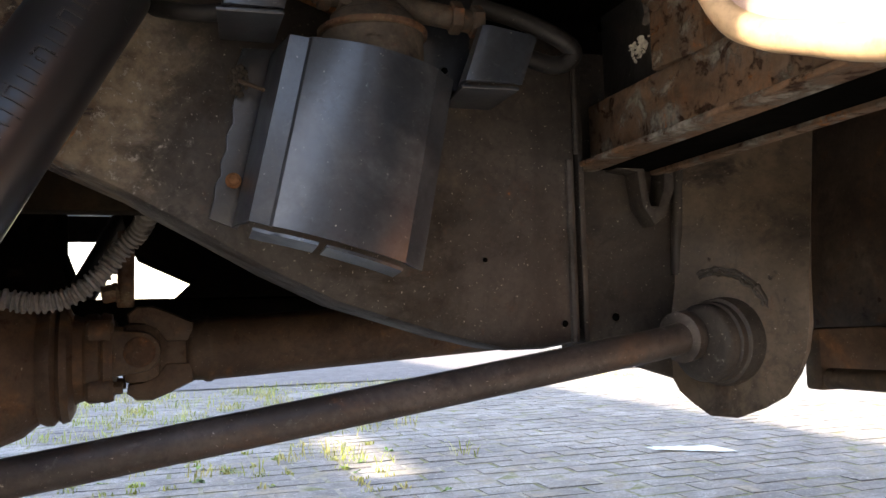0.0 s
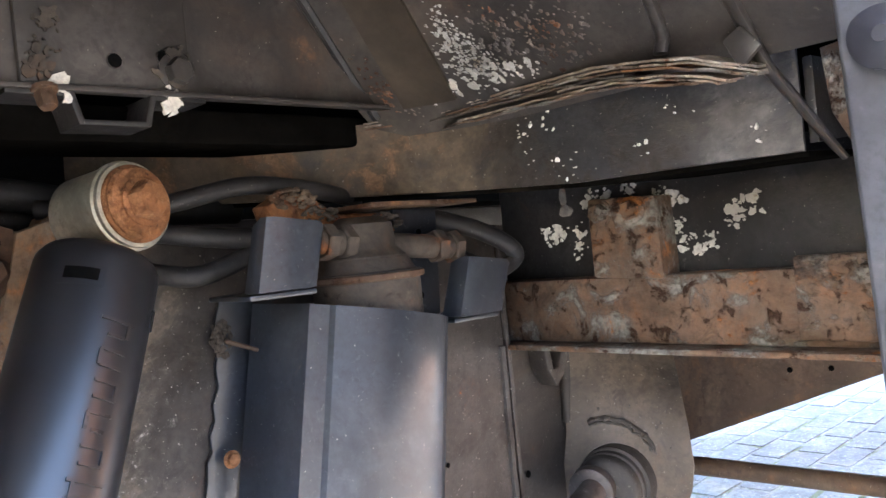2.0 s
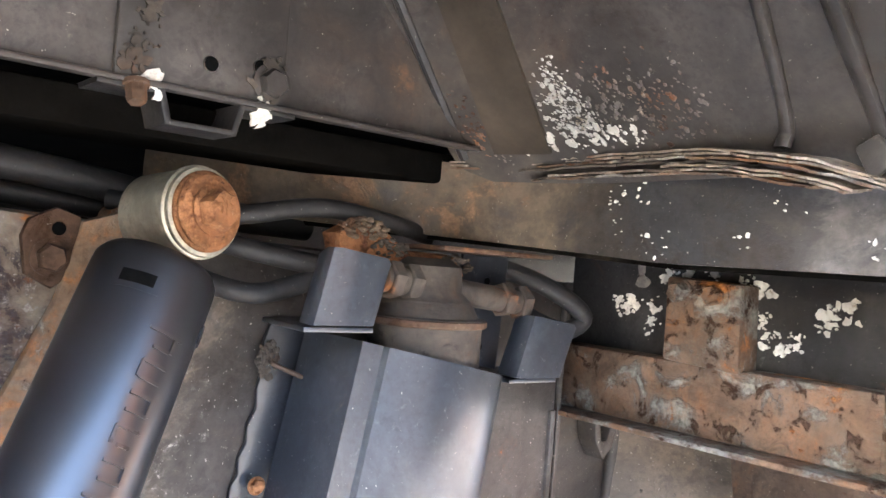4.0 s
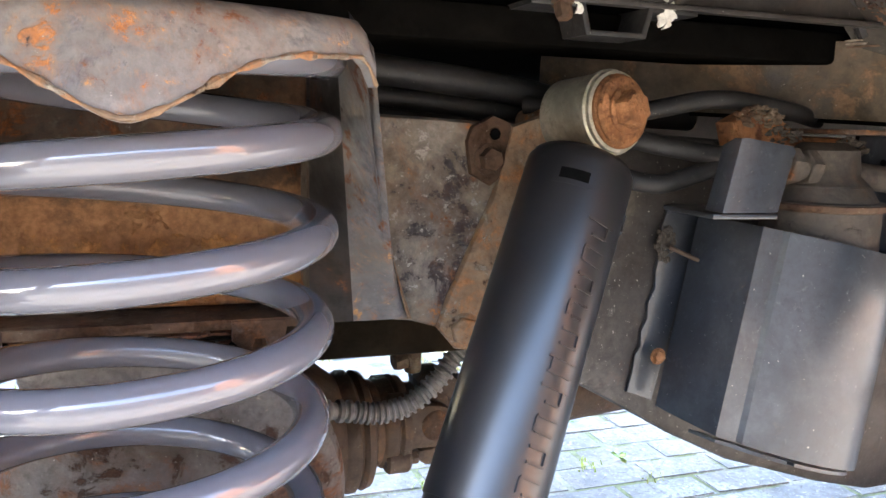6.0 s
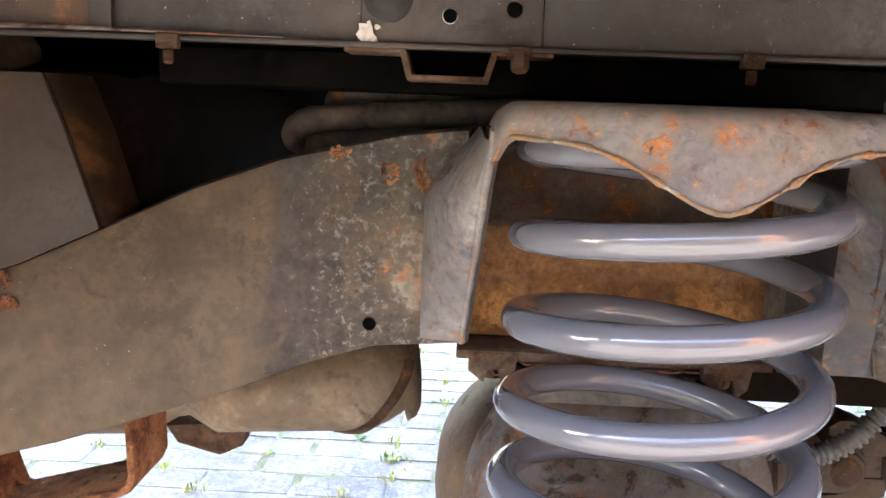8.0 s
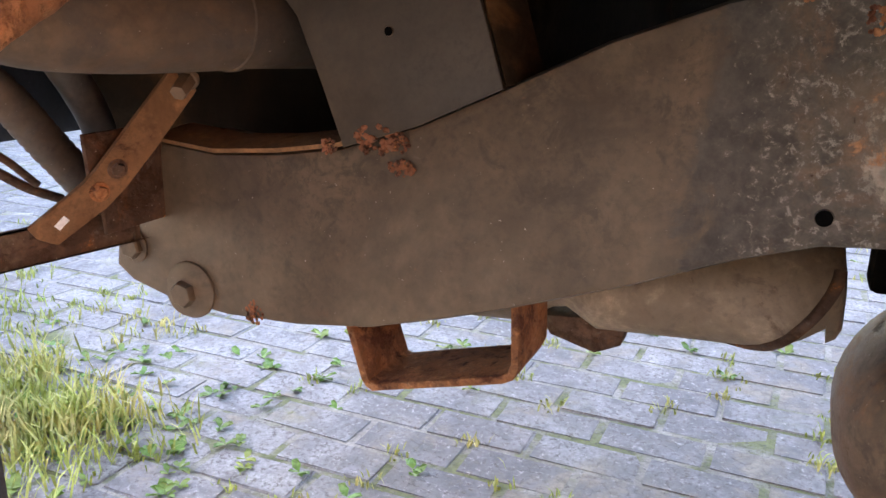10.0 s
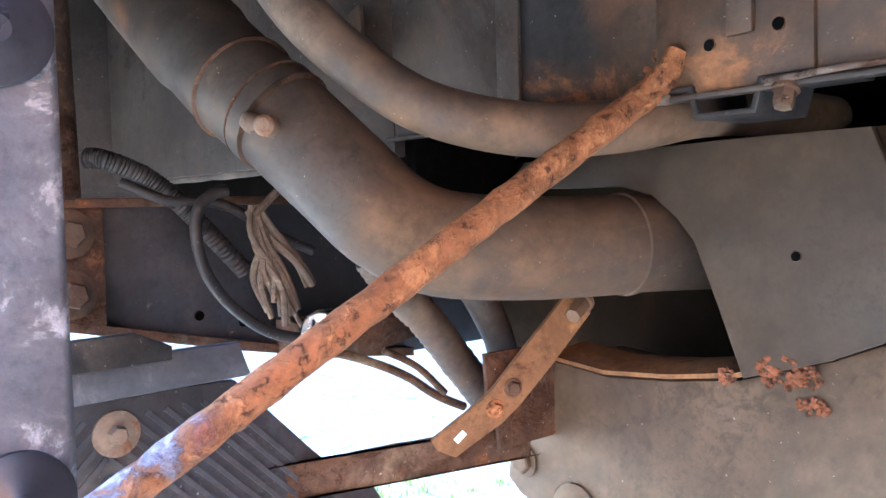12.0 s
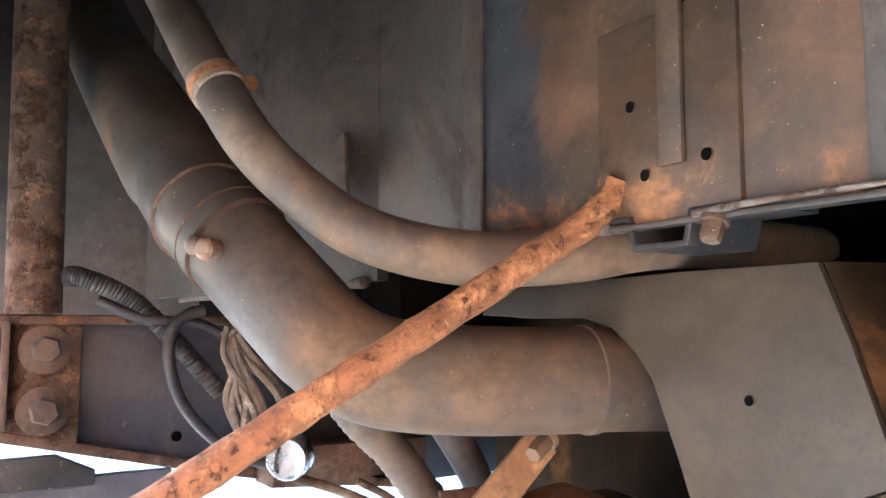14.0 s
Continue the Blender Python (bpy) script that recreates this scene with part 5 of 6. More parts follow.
part("roof", box(-1.45, 1.9, 0.27, 1.9, 1.9, 1.94, 0.001), m_panel, body)
part("rear_wall", box(-1.42, -1.41, 0.285, 1.88, 0.80, 1.32, 0.001), m_panel, body)
part("tailgate", box(-1.46, -1.44, 0.27, 1.9, 0.72, 1.9, 0.001), m_panel, body)
# front of the wheel arch: a sloping panel, a flaking lip and the band below it
ARCH_Y, ARCH_X = [0.28, 0.38, 0.44, 0.53, 0.58, 0.635], [0.318, 0.318, 0.322, 0.328, 0.318, 0.294]
BAND_Y, BAND_X = [0.36, 0.43, 0.48, 0.533, 0.575, 0.610, 0.635, 0.66, 0.70, 0.76], [0.358, 0.346, 0.343, 0.339, 0.332, 0.318, 0.296, 0.268, 0.21, 0.11]


def arch_x(y, z):
    """Where the sloping arch panel stands at a height: it leans over the wheel as it rises."""
    return float(np.interp(y, ARCH_Y, ARCH_X)) - 1.0 * (min(z, 1.1) - 0.876) - 0.6 * max(0.0, z - 1.1)


def band_x(y, z):
    return float(np.interp(y, BAND_Y, BAND_X))


ys = [0.285 + 0.35 * k / 28 for k in range(29)]
sheet([[(arch_x(y, z) + 0.0015 * noise.noise(Vector((y * 22, z * 22, 4))), y, z) for y in ys] for z in (0.868, 0.876, 0.885, 0.895, 0.91, 0.925, 0.945, 0.97, 1.02, 1.10, 1.32)], 0.003, "arch_panel", m_panel, body)
bs = [0.363 + 0.39 * k / 36 for k in range(37)]
sheet([[(band_x(y, z) + 0.0012 * noise.noise(Vector((y * 30, z * 30, 8))), y, 0.818 + 0.012 * max(0.0, y - 0.5) / 0.2 + q * (0.055 - 0.006 * max(0.0, y - 0.5) / 0.2)) for y in bs] for q, z in ((0, 0.818), (0.03, 0.82), (0.3, 0.835), (0.6, 0.85), (1, 0.874))], 0.004, "front_band", m_band, body)
# underside coloured near-black for the shade below the band
sheet([[(band_x(y, 0) + d, y, 0.818 + 0.012 * max(0.0, y - 0.5) / 0.2 + 0.03 * d) for y in bs] for d in (0.003, 0.06, 0.15)], 0.003, "band_underside", m_shade, body)
part("band_end", prism([(0.361, 0.822), (0.50, 0.835), (0.50, 0.87), (0.361, 0.868)], 0.357, 0.3625, bevel=0.001), m_black, body)
LIP = [(0.292, 0.636, 0.877), (0.312, 0.606, 0.878), (0.322, 0.56, 0.880), (0.321, 0.51, 0.880), (0.314, 0.455, 0.878), (0.304, 0.415, 0.872), (0.300, 0.388, 0.866), (0.312, 0.362, 0.858)]
lip_line = curve_points(LIP, 16)
for k in range(7):
    rl = random.Random(k + 70)
    a, b = (0, len(lip_line)) if k < 3 else sorted((rl.randint(0, 60), rl.randint(66, len(lip_line))))
    dz, out = 0.004 - 0.0021 * k, 0.006 + 0.003 * rl.random() - 0.0008 * abs(k - 2)
    rows = [[], [], []]
    for i, p in enumerate(lip_line[a:b]):
        rag = 0.0035 * noise.noise(Vector((p.y * 160, k * 3.1, 1))) + 0.0030 * noise.noise(Vector((p.y * 45, k * 1.7, 5)))
        sag = 0.0012 * noise.noise(Vector((p.y * 60, k, 9)))
        for row, d in zip(rows, (0.014, -0.002, -out - rag)):
            row.append((p.x + d, p.y, p.z + dz + sag - 0.15 * (0.014 - d)))
    sheet(rows, 0.0013, "lip_layer", (m_lip, m_lip, m_scale, m_dusty)[k % 4], body, "layered dusty rust")
sheet([[(arch_x(y + (0.93 - z) * 0.22, z) - 0.0035, y + (0.93 - z) * 0.22, z) for y in (0.556, 0.562, 0.575, 0.588, 0.594)] for z in (0.884, 0.90, 0.92, 0.95, 1.0)], 0.003, "arch_rib", m_gusset, body)
part("arch_seam", sweep([(arch_x(0.617 + (0.93 - z) * 0.2, z) - 0.004, 0.617 + (0.93 - z) * 0.2, z) for z in (0.88, 0.90, 0.92, 0.95, 1.0)], 0.004, 8), m_black, body)
part("corner_strut", sweep(curve_points([(arch_x(0.41, 0.98) - 0.004, 0.398, 0.98), (arch_x(0.41, 0.93) - 0.004, 0.404, 0.93), (0.302, 0.410, 0.89), (0.304, 0.412, 0.876)], 6), 0.0065, 12, squash=0.55), m_panel, body)
part("corner_strut", sweep(curve_points([(arch_x(0.37, 0.98) - 0.004, 0.374, 0.98), (arch_x(0.37, 0.93) - 0.004, 0.372, 0.93), (0.306, 0.370, 0.888), (0.320, 0.366, 0.864), (0.338, 0.358, 0.843), (0.352, 0.349, 0.822), (0.358, 0.344, 0.812)], 6), lambda q: 0.0085 * (1.25 - 0.8 * q), 12, squash=0.5), m_panel, body)
part("strut_plate", prism([(0.358, 0.868), (0.368, 0.880), (0.378, 0.874), (0.370, 0.858)], 0.303, 0.307, axis="x", bevel=0.0015), m_panel, body)
part("end_bracket", prism([(0.348, 0.868), (0.32, 0.872), (0.315, 0.82), (0.335, 0.815), (0.345, 0.835)], 0.345, 0.36, axis="x", bevel=0.003), m_scale, body, "scabby rusty bracket")
# near-black bulkhead and return stand in for the shaded hollow
part("bulkhead", box(0.512, 0.526, 0.287, 0.74, 0.835, 1.31, 0.001), m_shade, body)
part("front_return", box(0.30, 0.5, 0.64, 0.72, 0.834, 0.838, 0.001), m_shade, body)
# sill: the painted body side turns in under the car
SILL = [(0.296, 0.74), (0.2955, 0.70), (0.292, 0.682), (0.280, 0.664), (0.265, 0.654), (0.248, 0.647), (0.228, 0.639), (0.213, 0.636), (0.203, 0.645), (0.20, 0.665), (0.20, 0.74)]
part("sill", prism(SILL, 0.298, 3.0, axis="x", bevel=0.004), m_body_paint, body, "glossy pale beige-pink sill")
part("sill_edge", sweep(curve_points([(0.299, y, z - 0.001) for y, z in SILL[1:9]], 4), 0.0052, 10), m_seal, body, "tan rubber seal")


def hat(x0, x1, y, z0, z1, mat, name="hat_bracket"):
    """An upside-down hat section hanging under the panel's edge."""
    t = 0.0028
    g = [(x0 - 0.03, z1), (x0, z1), (x0 + 0.004, z0), (x1 - 0.004, z0), (x1, z1), (x1 + 0.03, z1)]
    inner = [(x1 + 0.03, z1 + t), (x1 - t, z1 + t), (x1 - 0.004 - t, z0 + t), (x0 + 0.004 + t, z0 + t), (x0 + t, z1 + t), (x0 - 0.03, z1 + t)]
    return part(name, prism(g + inner, y, y + 0.05, bevel=0.0006), mat, body)


for x0, x1, z0, z1 in ((-0.298, -0.246, 0.8675, 0.8815), (0.076, 0.122, 0.8665, 0.881), (-0.590, -0.548, 0.8735, 0.8880)):
    hat(x0, x1, 0.614, z0, z1, m_rust_brown if x0 == -0.298 else m_black)
    part("pad", box(x0 - 0.022, x1 + 0.024, 0.6165, 0.6215, 0.886, 0.99, 0.0025), m_panel_rust if x0 == -0.590 else m_panel, body)
    part("screw", hex_bolt((x0 - 0.012 if x0 > 0 else x1 + 0.012, 0.614, 0.884), (0, -0.4, -1), 0.005, 0.009, 1.3), m_rust_brown, body)
    if x0 == -0.590:
        for hx, hz in ((-0.578, 0.910), (-0.587, 0.946), (-0.541, 0.914)):
            ring_hole((hx, 0.6165, hz), (0, -1, 0), 0.0030, body, m_panel_rust)
        continue
    ring_hole((x0 + 0.026, 0.6165, 0.9015), (0, -1, 0), 0.0038, body, m_white if x0 < 0 else m_panel)
    ring_hole((x1 + 0.008, 0.6165, 0.9055), (0, -1, 0), 0.004, body, m_panel)
part("grommet", lathe((-0.305, 0.617, 0.910), (-0.305, 0.5, 0.910), [(0, 0.013), (0.003, 0.013), (0.005, 0.009), (0.006, 0.0075)], 32), m_rubber, body)
part("bolt", hex_bolt((0.137, 0.6165, 0.898), (0, -1, 0), 0.008, 0.006, 1.4), m_panel, body)
part("panel_rib", box(-0.568, -0.553, 0.613, 0.6175, 0.912, 1.32, 0.002), m_panel_rust, body)
for x in (-0.113, -0.422):
    cl = part("clip", box(x - 0.006, x + 0.006, 0.608, 0.6145, 0.879, 0.887, 0.001), m_rust_brown, body)
    part("clip_stud", rod((x, 0.611, 0.879), (x, 0.611, 0.871), 0.0028, 10), m_rust_brown, cl)
# sealer and white flakes
rnd = random.Random(4)
def chip(bm, p, axis, size, on=None):
    """One thin, ragged chip of paint lying across an axis, or on the surface x = on(y, z)."""
    n = rnd.randint(7, 12)
    turn, long = rnd.uniform(0, 6.28), rnd.uniform(0.45, 1.0)
    lo, hi = [], []
    for k in range(n):
        a = 2 * math.pi * k / n
        r = size * rnd.uniform(0.5, 1.25)
        u, w = r * math.cos(a), r * long * math.sin(a)
        u, w = u * math.cos(turn) - w * math.sin(turn), u * math.sin(turn) + w * math.cos(turn)
        for ring, d in ((lo, -0.0007), (hi, 0.0007)):
            c = [0.0, 0.0, 0.0]
            c[axis], c[(axis + 1) % 3], c[(axis + 2) % 3] = d, u, w
            q = p + Vector(c)
            if on:
                q.x = on(q.y, q.z) - 0.0058 + d
            ring.append(bm.verts.new(q))
    bm.faces.new(lo)
    bm.faces.new(hi[::-1])
    for k in range(n):
        bm.faces.new((lo[k], hi[k], hi[(k + 1) % n], lo[(k + 1) % n]))


def flakes(name, spots, normal, label, n, spread, size, mat=m_white, on=None):
    bm = bmesh.new()
    for p in spots:
        for k in range(n):
            q = Vector(p) + Vector((rnd.gauss(0, spread), rnd.gauss(0, spread), rnd.gauss(0, spread)))
            a = max(range(3), key=lambda c: abs(normal[c]))
            q[a] = p[a] + rnd.uniform(-0.0003, 0.0003)
            chip(bm, q, a, size * rnd.choice((0.3, 0.4, 0.5, 0.7, 1.1, 1.6)), on)
    tagged(part(name, bm, mat), label, "flaked paint", kind="stuff")
flakes("sealer_lump", [(0.071, 0.6145, 0.886), (0.131, 0.6145, 0.882), (-0.315, 0.615, 0.891)], (0, 1, 0), "white lumps of old sealer on the sill edge", 12, 0.0030, 0.0036)
WEB = [(0.650, 0.787), (0.640, 0.785), (0.632, 0.790), (0.613, 0.785), (0.612, 0.772), (0.60, 0.813), (0.585, 0.816), (0.56, 0.818), (0.530, 0.812), (0.520, 0.806), (0.517, 0.785), (0.512, 0.774), (0.50, 0.767), (0.492, 0.771), (0.472, 0.785), (0.470, 0.795), (0.455, 0.797)]
flakes("white_paint_flake", [(0.4925, y, z) for y, z in WEB], (1, 0, 0), "chalky white paint flakes on the black web", 15, 0.0040, 0.0025)
drip = bmesh.new()
blob((0.4925, 0.624, 0.806), 0.0075, 3.3, drip, flat=(0.2, 1.0, 0.75), rough=0.25)
blob((0.4925, 0.626, 0.818), 0.0045, 5.3, drip, flat=(0.2, 0.9, 2.0), rough=0.2)
tagged(part("sealer_drip", drip, m_cast), "grey drip of sealer on the black web", "sealer", kind="stuff")
flakes("white_paint_speck", [(0.34, 0.533, 0.861), (0.34, 0.515, 0.863), (0.34, 0.535, 0.85), (0.34, 0.53, 0.836), (0.34, 0.51, 0.828), (0.34, 0.50, 0.832), (0.34, 0.429, 0.85), (0.34, 0.385, 0.831), (0.34, 0.45, 0.83)], (1, 0, 0), "small white specks of paint on the band", 5, 0.0035, 0.0011, on=band_x)
flakes("sealer_smear", [(0.063, 0.6150, 0.895), (0.066, 0.6150, 0.905), (0.069, 0.6150, 0.917), (0.135, 0.6150, 0.893), (0.137, 0.6150, 0.905)], (0, 1, 0), "dusty grey smears of sealer above the sill", 22, 0.0032, 0.0024, m_dusty)
flakes("lip_flake", [(0.31, 0.585, 0.888), (0.31, 0.565, 0.889), (0.31, 0.545, 0.890), (0.31, 0.53, 0.891), (0.31, 0.515, 0.891), (0.31, 0.50, 0.890)], (1, 0, 0), "white flakes of sealer along the rusty lip", 16, 0.0032, 0.0016, on=arch_x)
SPOTS = [(0.548, 0.902), (0.545, 0.911), (0.540, 0.918), (0.535, 0.905), (0.528, 0.897), (0.541, 0.897)]
flakes("pale_sealer_flake", [(0.3, y, z) for y, z in SPOTS], (1, 0, 0), "pale flaking sealer on the arch panel", 60, 0.0058, 0.00075, m_flake, on=arch_x)
flakes("dull_sealer_flake", [(0.3, y, z) for y, z in ((0.515, 0.903), (0.505, 0.91), (0.495, 0.898), (0.48, 0.908), (0.475, 0.896), (0.46, 0.90), (0.60, 0.893), (0.612, 0.903))], (1, 0, 0), "dull flecks of old sealer on the arch panel", 45, 0.008, 0.0009, m_cast, on=arch_x)

# ---------------------------------------------------------------- front: outrigger
outr = thing("outrigger", "rusty box-section chassis outrigger with a bolted lug", "chassis member")
part("beam", box(0.47, 0.54, 0.29, 0.69, 0.6945, 0.748, 0.003), m_scale, outr)
part("lower_flange", box(0.448, 0.475, 0.29, 0.69, 0.690, 0.6945, 0.0012), m_scale, outr, "flaking lower flange")
part("lug", prism([(0.583, 0.812), (0.521, 0.809), (0.519, 0.745), (0.583, 0.748)], 0.4665, 0.4925, axis="x", bevel=0.002), m_scale, outr)
for y in (0.570, 0.540):
    part("nut", hex_bolt((0.4665, y, 0.800), (-1, 0, 0), 0.008, 0.008, 1.3), m_scale, outr)
part("web", box(0.493, 0.50, 0.29, 0.70, 0.745, 0.84, 0.001), m_black, outr, "black painted web with white flakes")
part("far_flange", box(0.530, 0.543, 0.29, 0.69, 0.689, 0.6945, 0.0012), m_scale, outr)
# shade under the beam painted as a near-black sheet
part("underside", box(0.4755, 0.5295, 0.29, 0.69, 0.6925, 0.6942, 0), m_shade, outr)
part("step_plate", box(0.462, 0.4695, 0.29, 0.42, 0.700, 0.757, 0.0025), m_scale, outr, "rust-scaled doubling plate")
part("end_lug", prism([(0.375, 0.75), (0.345, 0.752), (0.343, 0.70), (0.352, 0.70), (0.356, 0.738), (0.372, 0.738)], 0.452, 0.468, axis="x", bevel=0.003), m_scale, outr)
floor_plate = thing("floor_outrigger", "dark brown steel floor outrigger with two drilled holes", "chassis member")
part("plate", prism([(0.98, 0.50), (0.76, 0.493), (0.62, 0.55), (0.48, 0.607), (0.30, 0.672), (0.30, 0.80), (0.98, 0.80)], 0.90, 0.906, axis="x", bevel=0.001), m_drive, floor_plate)
ring_hole((0.90, 0.617, 0.594), (-1, 0, 0), 0.0035, floor_plate, m_drive)
ring_hole((0.90, 0.568, 0.598), (-1, 0, 0), 0.0035, floor_plate, m_drive)
part("bracket", box(0.79, 0.898, 0.78, 0.805, 0.478, 0.545, 0.004), m_drive, floor_plate)
tagged(part("cross_tube", rod((0.80, 0.778, 0.491), (0.80, 0.30, 0.501), 0.011), m_drive), "dark brown steel tube running across under the floor", "tube")

# ---------------------------------------------------------------- rear: crossmember and wiring
cross = thing("rear_crossmember", "black painted rear crossmember with a bolted plate", "chassis member")
part("beam", prism([(0.30, 0.845), (1.5, 0.845), (1.5, 0.695), (0.70, 0.695), (0.60, 0.708), (0.53, 0.722), (0.30, 0.775)], -1.0, -0.962, axis="x", bevel=0.003), m_cross, cross)
part("lower_edge", prism([(0.30, 0.781), (0.53, 0.728), (0.60, 0.714), (0.70, 0.701), (0.70, 0.693), (0.60, 0.706), (0.53, 0.720), (0.30, 0.773)], -0.964, -0.950, axis="x", bevel=0.001), m_rust_brown, cross)
part("upper_edge", box(-0.966, -0.945, 0.30, 0.62, 0.838, 0.8445, 0.001), m_rust_brown, cross)
plate = part("bolted_plate", prism([(0.33, 0.8425), (0.425, 0.8425), (0.424, 0.752), (0.33, 0.775)], -0.962, -0.948, axis="x", bevel=0.002), m_post, cross)
for z in (0.820, 0.777):
    part("nut", hex_bolt((-0.948, 0.400, z), (1, 0, 0), 0.010, 0.011, 1.75), m_drive, plate)
part("plate_rib", box(-0.948, -0.940, 0.372, 0.377, 0.765, 0.84, 0.001), m_drive, plate)
ring_hole((-0.962, 0.498, 0.751), (1, 0, 0), 0.004, cross, m_black)
ring_hole((-0.962, 0.535, 0.742), (1, 0, 0), 0.004, cross, m_black)
post = thing("rusty_post", "rust-scaled steel tube standing on the crossmember", "tube")
part("tube", rod((-0.953, 0.392, 0.845), (-0.955, 0.386, 1.2), 0.019, 24), m_post, post)
tube_thing("ribbed_conduit", [(-0.93, 0.41, 0.872), (-0.92, 0.42, 0.87), (-0.92, 0.448, 0.858), (-0.918, 0.47, 0.839), (-0.918, 0.489, 0.819), (-0.918, 0.518, 0.787)], 0.009, "black ribbed cable conduit with a frayed end", m_rubber, "conduit", 16, 24, ribs(0.0066, 0.0074, 52))
tube_thing("cable", [(-0.905, 0.50, 0.848), (-0.905, 0.49, 0.846), (-0.905, 0.478, 0.835), (-0.905, 0.476, 0.811), (-0.908, 0.486, 0.783), (-0.91, 0.507, 0.758), (-0.91, 0.536, 0.738), (-0.905, 0.575, 0.728)], 0.0045, "black cable looped along the crossmember", m_rubber, "cable")
tube_thing("cable", [(-0.925, 0.43, 0.855), (-0.915, 0.46, 0.842), (-0.912, 0.50, 0.838), (-0.91, 0.54, 0.815), (-0.905, 0.57, 0.80)], 0.004, "black cable looped along the crossmember", m_rubber, "cable")
for k in range(15):
    r = random.Random(k)
    a = Vector((-0.90 + 0.006 * r.random(), 0.512 + 0.008 * r.random(), 0.838 - 0.012 * r.random()))
    e = Vector((r.uniform(-0.004, 0.008), r.uniform(0.012, 0.052), r.uniform(-0.095, -0.05)))
    side = Vector((r.uniform(-0.004, 0.004), r.uniform(-0.008, 0.008), 0))
    tube_thing("loose_wire", [a, a + e * 0.3 + side, a + e * 0.65 - side, a + e], r.uniform(0.0016, 0.0032), "muddy loose wire hanging by the crossmember", m_mud, "wire", 8, 6)
tube_thing("thin_pipe", [(-0.885, 0.545, 0.86), (-0.888, 0.53, 0.845), (-0.895, 0.517, 0.83)], 0.003, "thin dark pipe behind the hose", m_drive, "pipe", 8)
lampb = thing("metal_cup", "small shiny metal cup by the crossmember", "fitting")
part("cup", lathe((-0.872, 0.560, 0.744), (-0.80, 0.50, 0.74), [(0, 0.012), (0.002, 0.0155), (0.02, 0.0155), (0.022, 0.014)], 28), m_chrome, lampb)
part("wire_loop", sweep(curve_points([(-0.862, 0.545, 0.756), (-0.856, 0.54, 0.748), (-0.857, 0.539, 0.738), (-0.863, 0.545, 0.731)], 8), 0.0012, 8), m_rubber, lampb)
tube_thing("brake_pipe", [(-0.89, 0.555, 0.728), (-0.885, 0.60, 0.712), (-0.87, 0.63, 0.697), (-0.86, 0.655, 0.678), (-0.855, 0.68, 0.665)], 0.0038, "muddy brown pipe across the gap", m_rust_brown, "pipe", 12)
tube_thing("brake_pipe", [(-0.87, 0.61, 0.72), (-0.86, 0.635, 0.705), (-0.855, 0.66, 0.68)], 0.003, "muddy brown pipe across the gap", m_rust_brown, "pipe", 12)
part("ledge", prism([(0.56, 0.742), (0.70, 0.742), (0.70, 0.722), (0.62, 0.708), (0.56, 0.712)], -0.955, -0.915, axis="x", bevel=0.002), m_rust_brown, cross)
tube_thing("drain_hose", [(-0.80, 0.555, 0.80), (-0.80, 0.575, 0.775), (-0.80, 0.60, 0.752), (-0.80, 0.625, 0.722), (-0.80, 0.652, 0.69), (-0.80, 0.68, 0.65)], 0.013, "grey ribbed drain hose behind the strap", m_hose, "hose", 20, 12, ribs(0.0125, 0.0135, 26))
tube_thing("drain_hose", [(-0.78, 0.62, 0.785), (-0.785, 0.645, 0.755), (-0.80, 0.672, 0.725), (-0.82, 0.695, 0.69)], 0.012, "smooth dusty drain hose behind the strap", m_hose, "hose")
# tank colour holds the dark of the void behind the rail
tank = thing("fuel_tank", "brown steel fuel tank behind the rail, darkened for shade", "fuel tank")
part("shell", box(-0.93, -0.50, 0.77, 1.32, 0.66, 0.88, 0.03), m_shade_brown, tank)
part("seam", box(-0.94, -0.49, 0.76, 1.33, 0.768, 0.774, 0.001), m_shade_brown, tank)
# near-black blocks paint the shade beyond the shaft and fill bright gaps
gear = thing("transfer_box", "transfer gearbox casing beyond the shaft, coloured near-black for shade", "gearbox")
part("casing", prism([(0.078, 0.658), (0.152, 0.623), (0.128, 0.600), (1.7, 0.600), (1.7, 0.72), (0.06, 0.72)], 1.15, 1.32, bevel=0.004), m_shade, gear)
part("lower_rail", box(-0.25, 1.7, 1.15, 1.20, 0.535, 0.600, 0.01), m_shade, gear)
part("bracket", prism([(-0.25, 0.60), (0.012, 0.60), (-0.012, 0.668), (-0.012, 0.72), (-0.25, 0.72)], 1.15, 1.30, bevel=0.004), m_shade, gear)
part("mounting", box(0.3, 0.42, 1.12, 1.16, 0.66, 0.80, 0.006), m_shade, gear)
tagged(part("far_shock_absorber", rod((0.078, 1.19, 0.72), (0.012, 1.19, 0.60), 0.018), m_shock), "dark shock absorber on the far side of the axle", "shock absorber")
far = thing("far_rail", "dark chassis rail on the far side", "chassis rail")
part("beam", box(-1.0, 2.0, 1.38, 1.46, 0.74, 0.86, 0.005), m_black, far)
part("crossmember", rod((0.55, 0.72, 0.72), (0.55, 1.40, 0.72), 0.06), m_black, far)
# hoses lying along the top of the rail
LH = "black rubber hose lying along the chassis rail"
LM = "mud-caked black hose looped over the chassis rail"
rough_hose = lambda q: 0.0086 + 0.0011 * noise.noise(Vector((q * 46, 1, 8)))
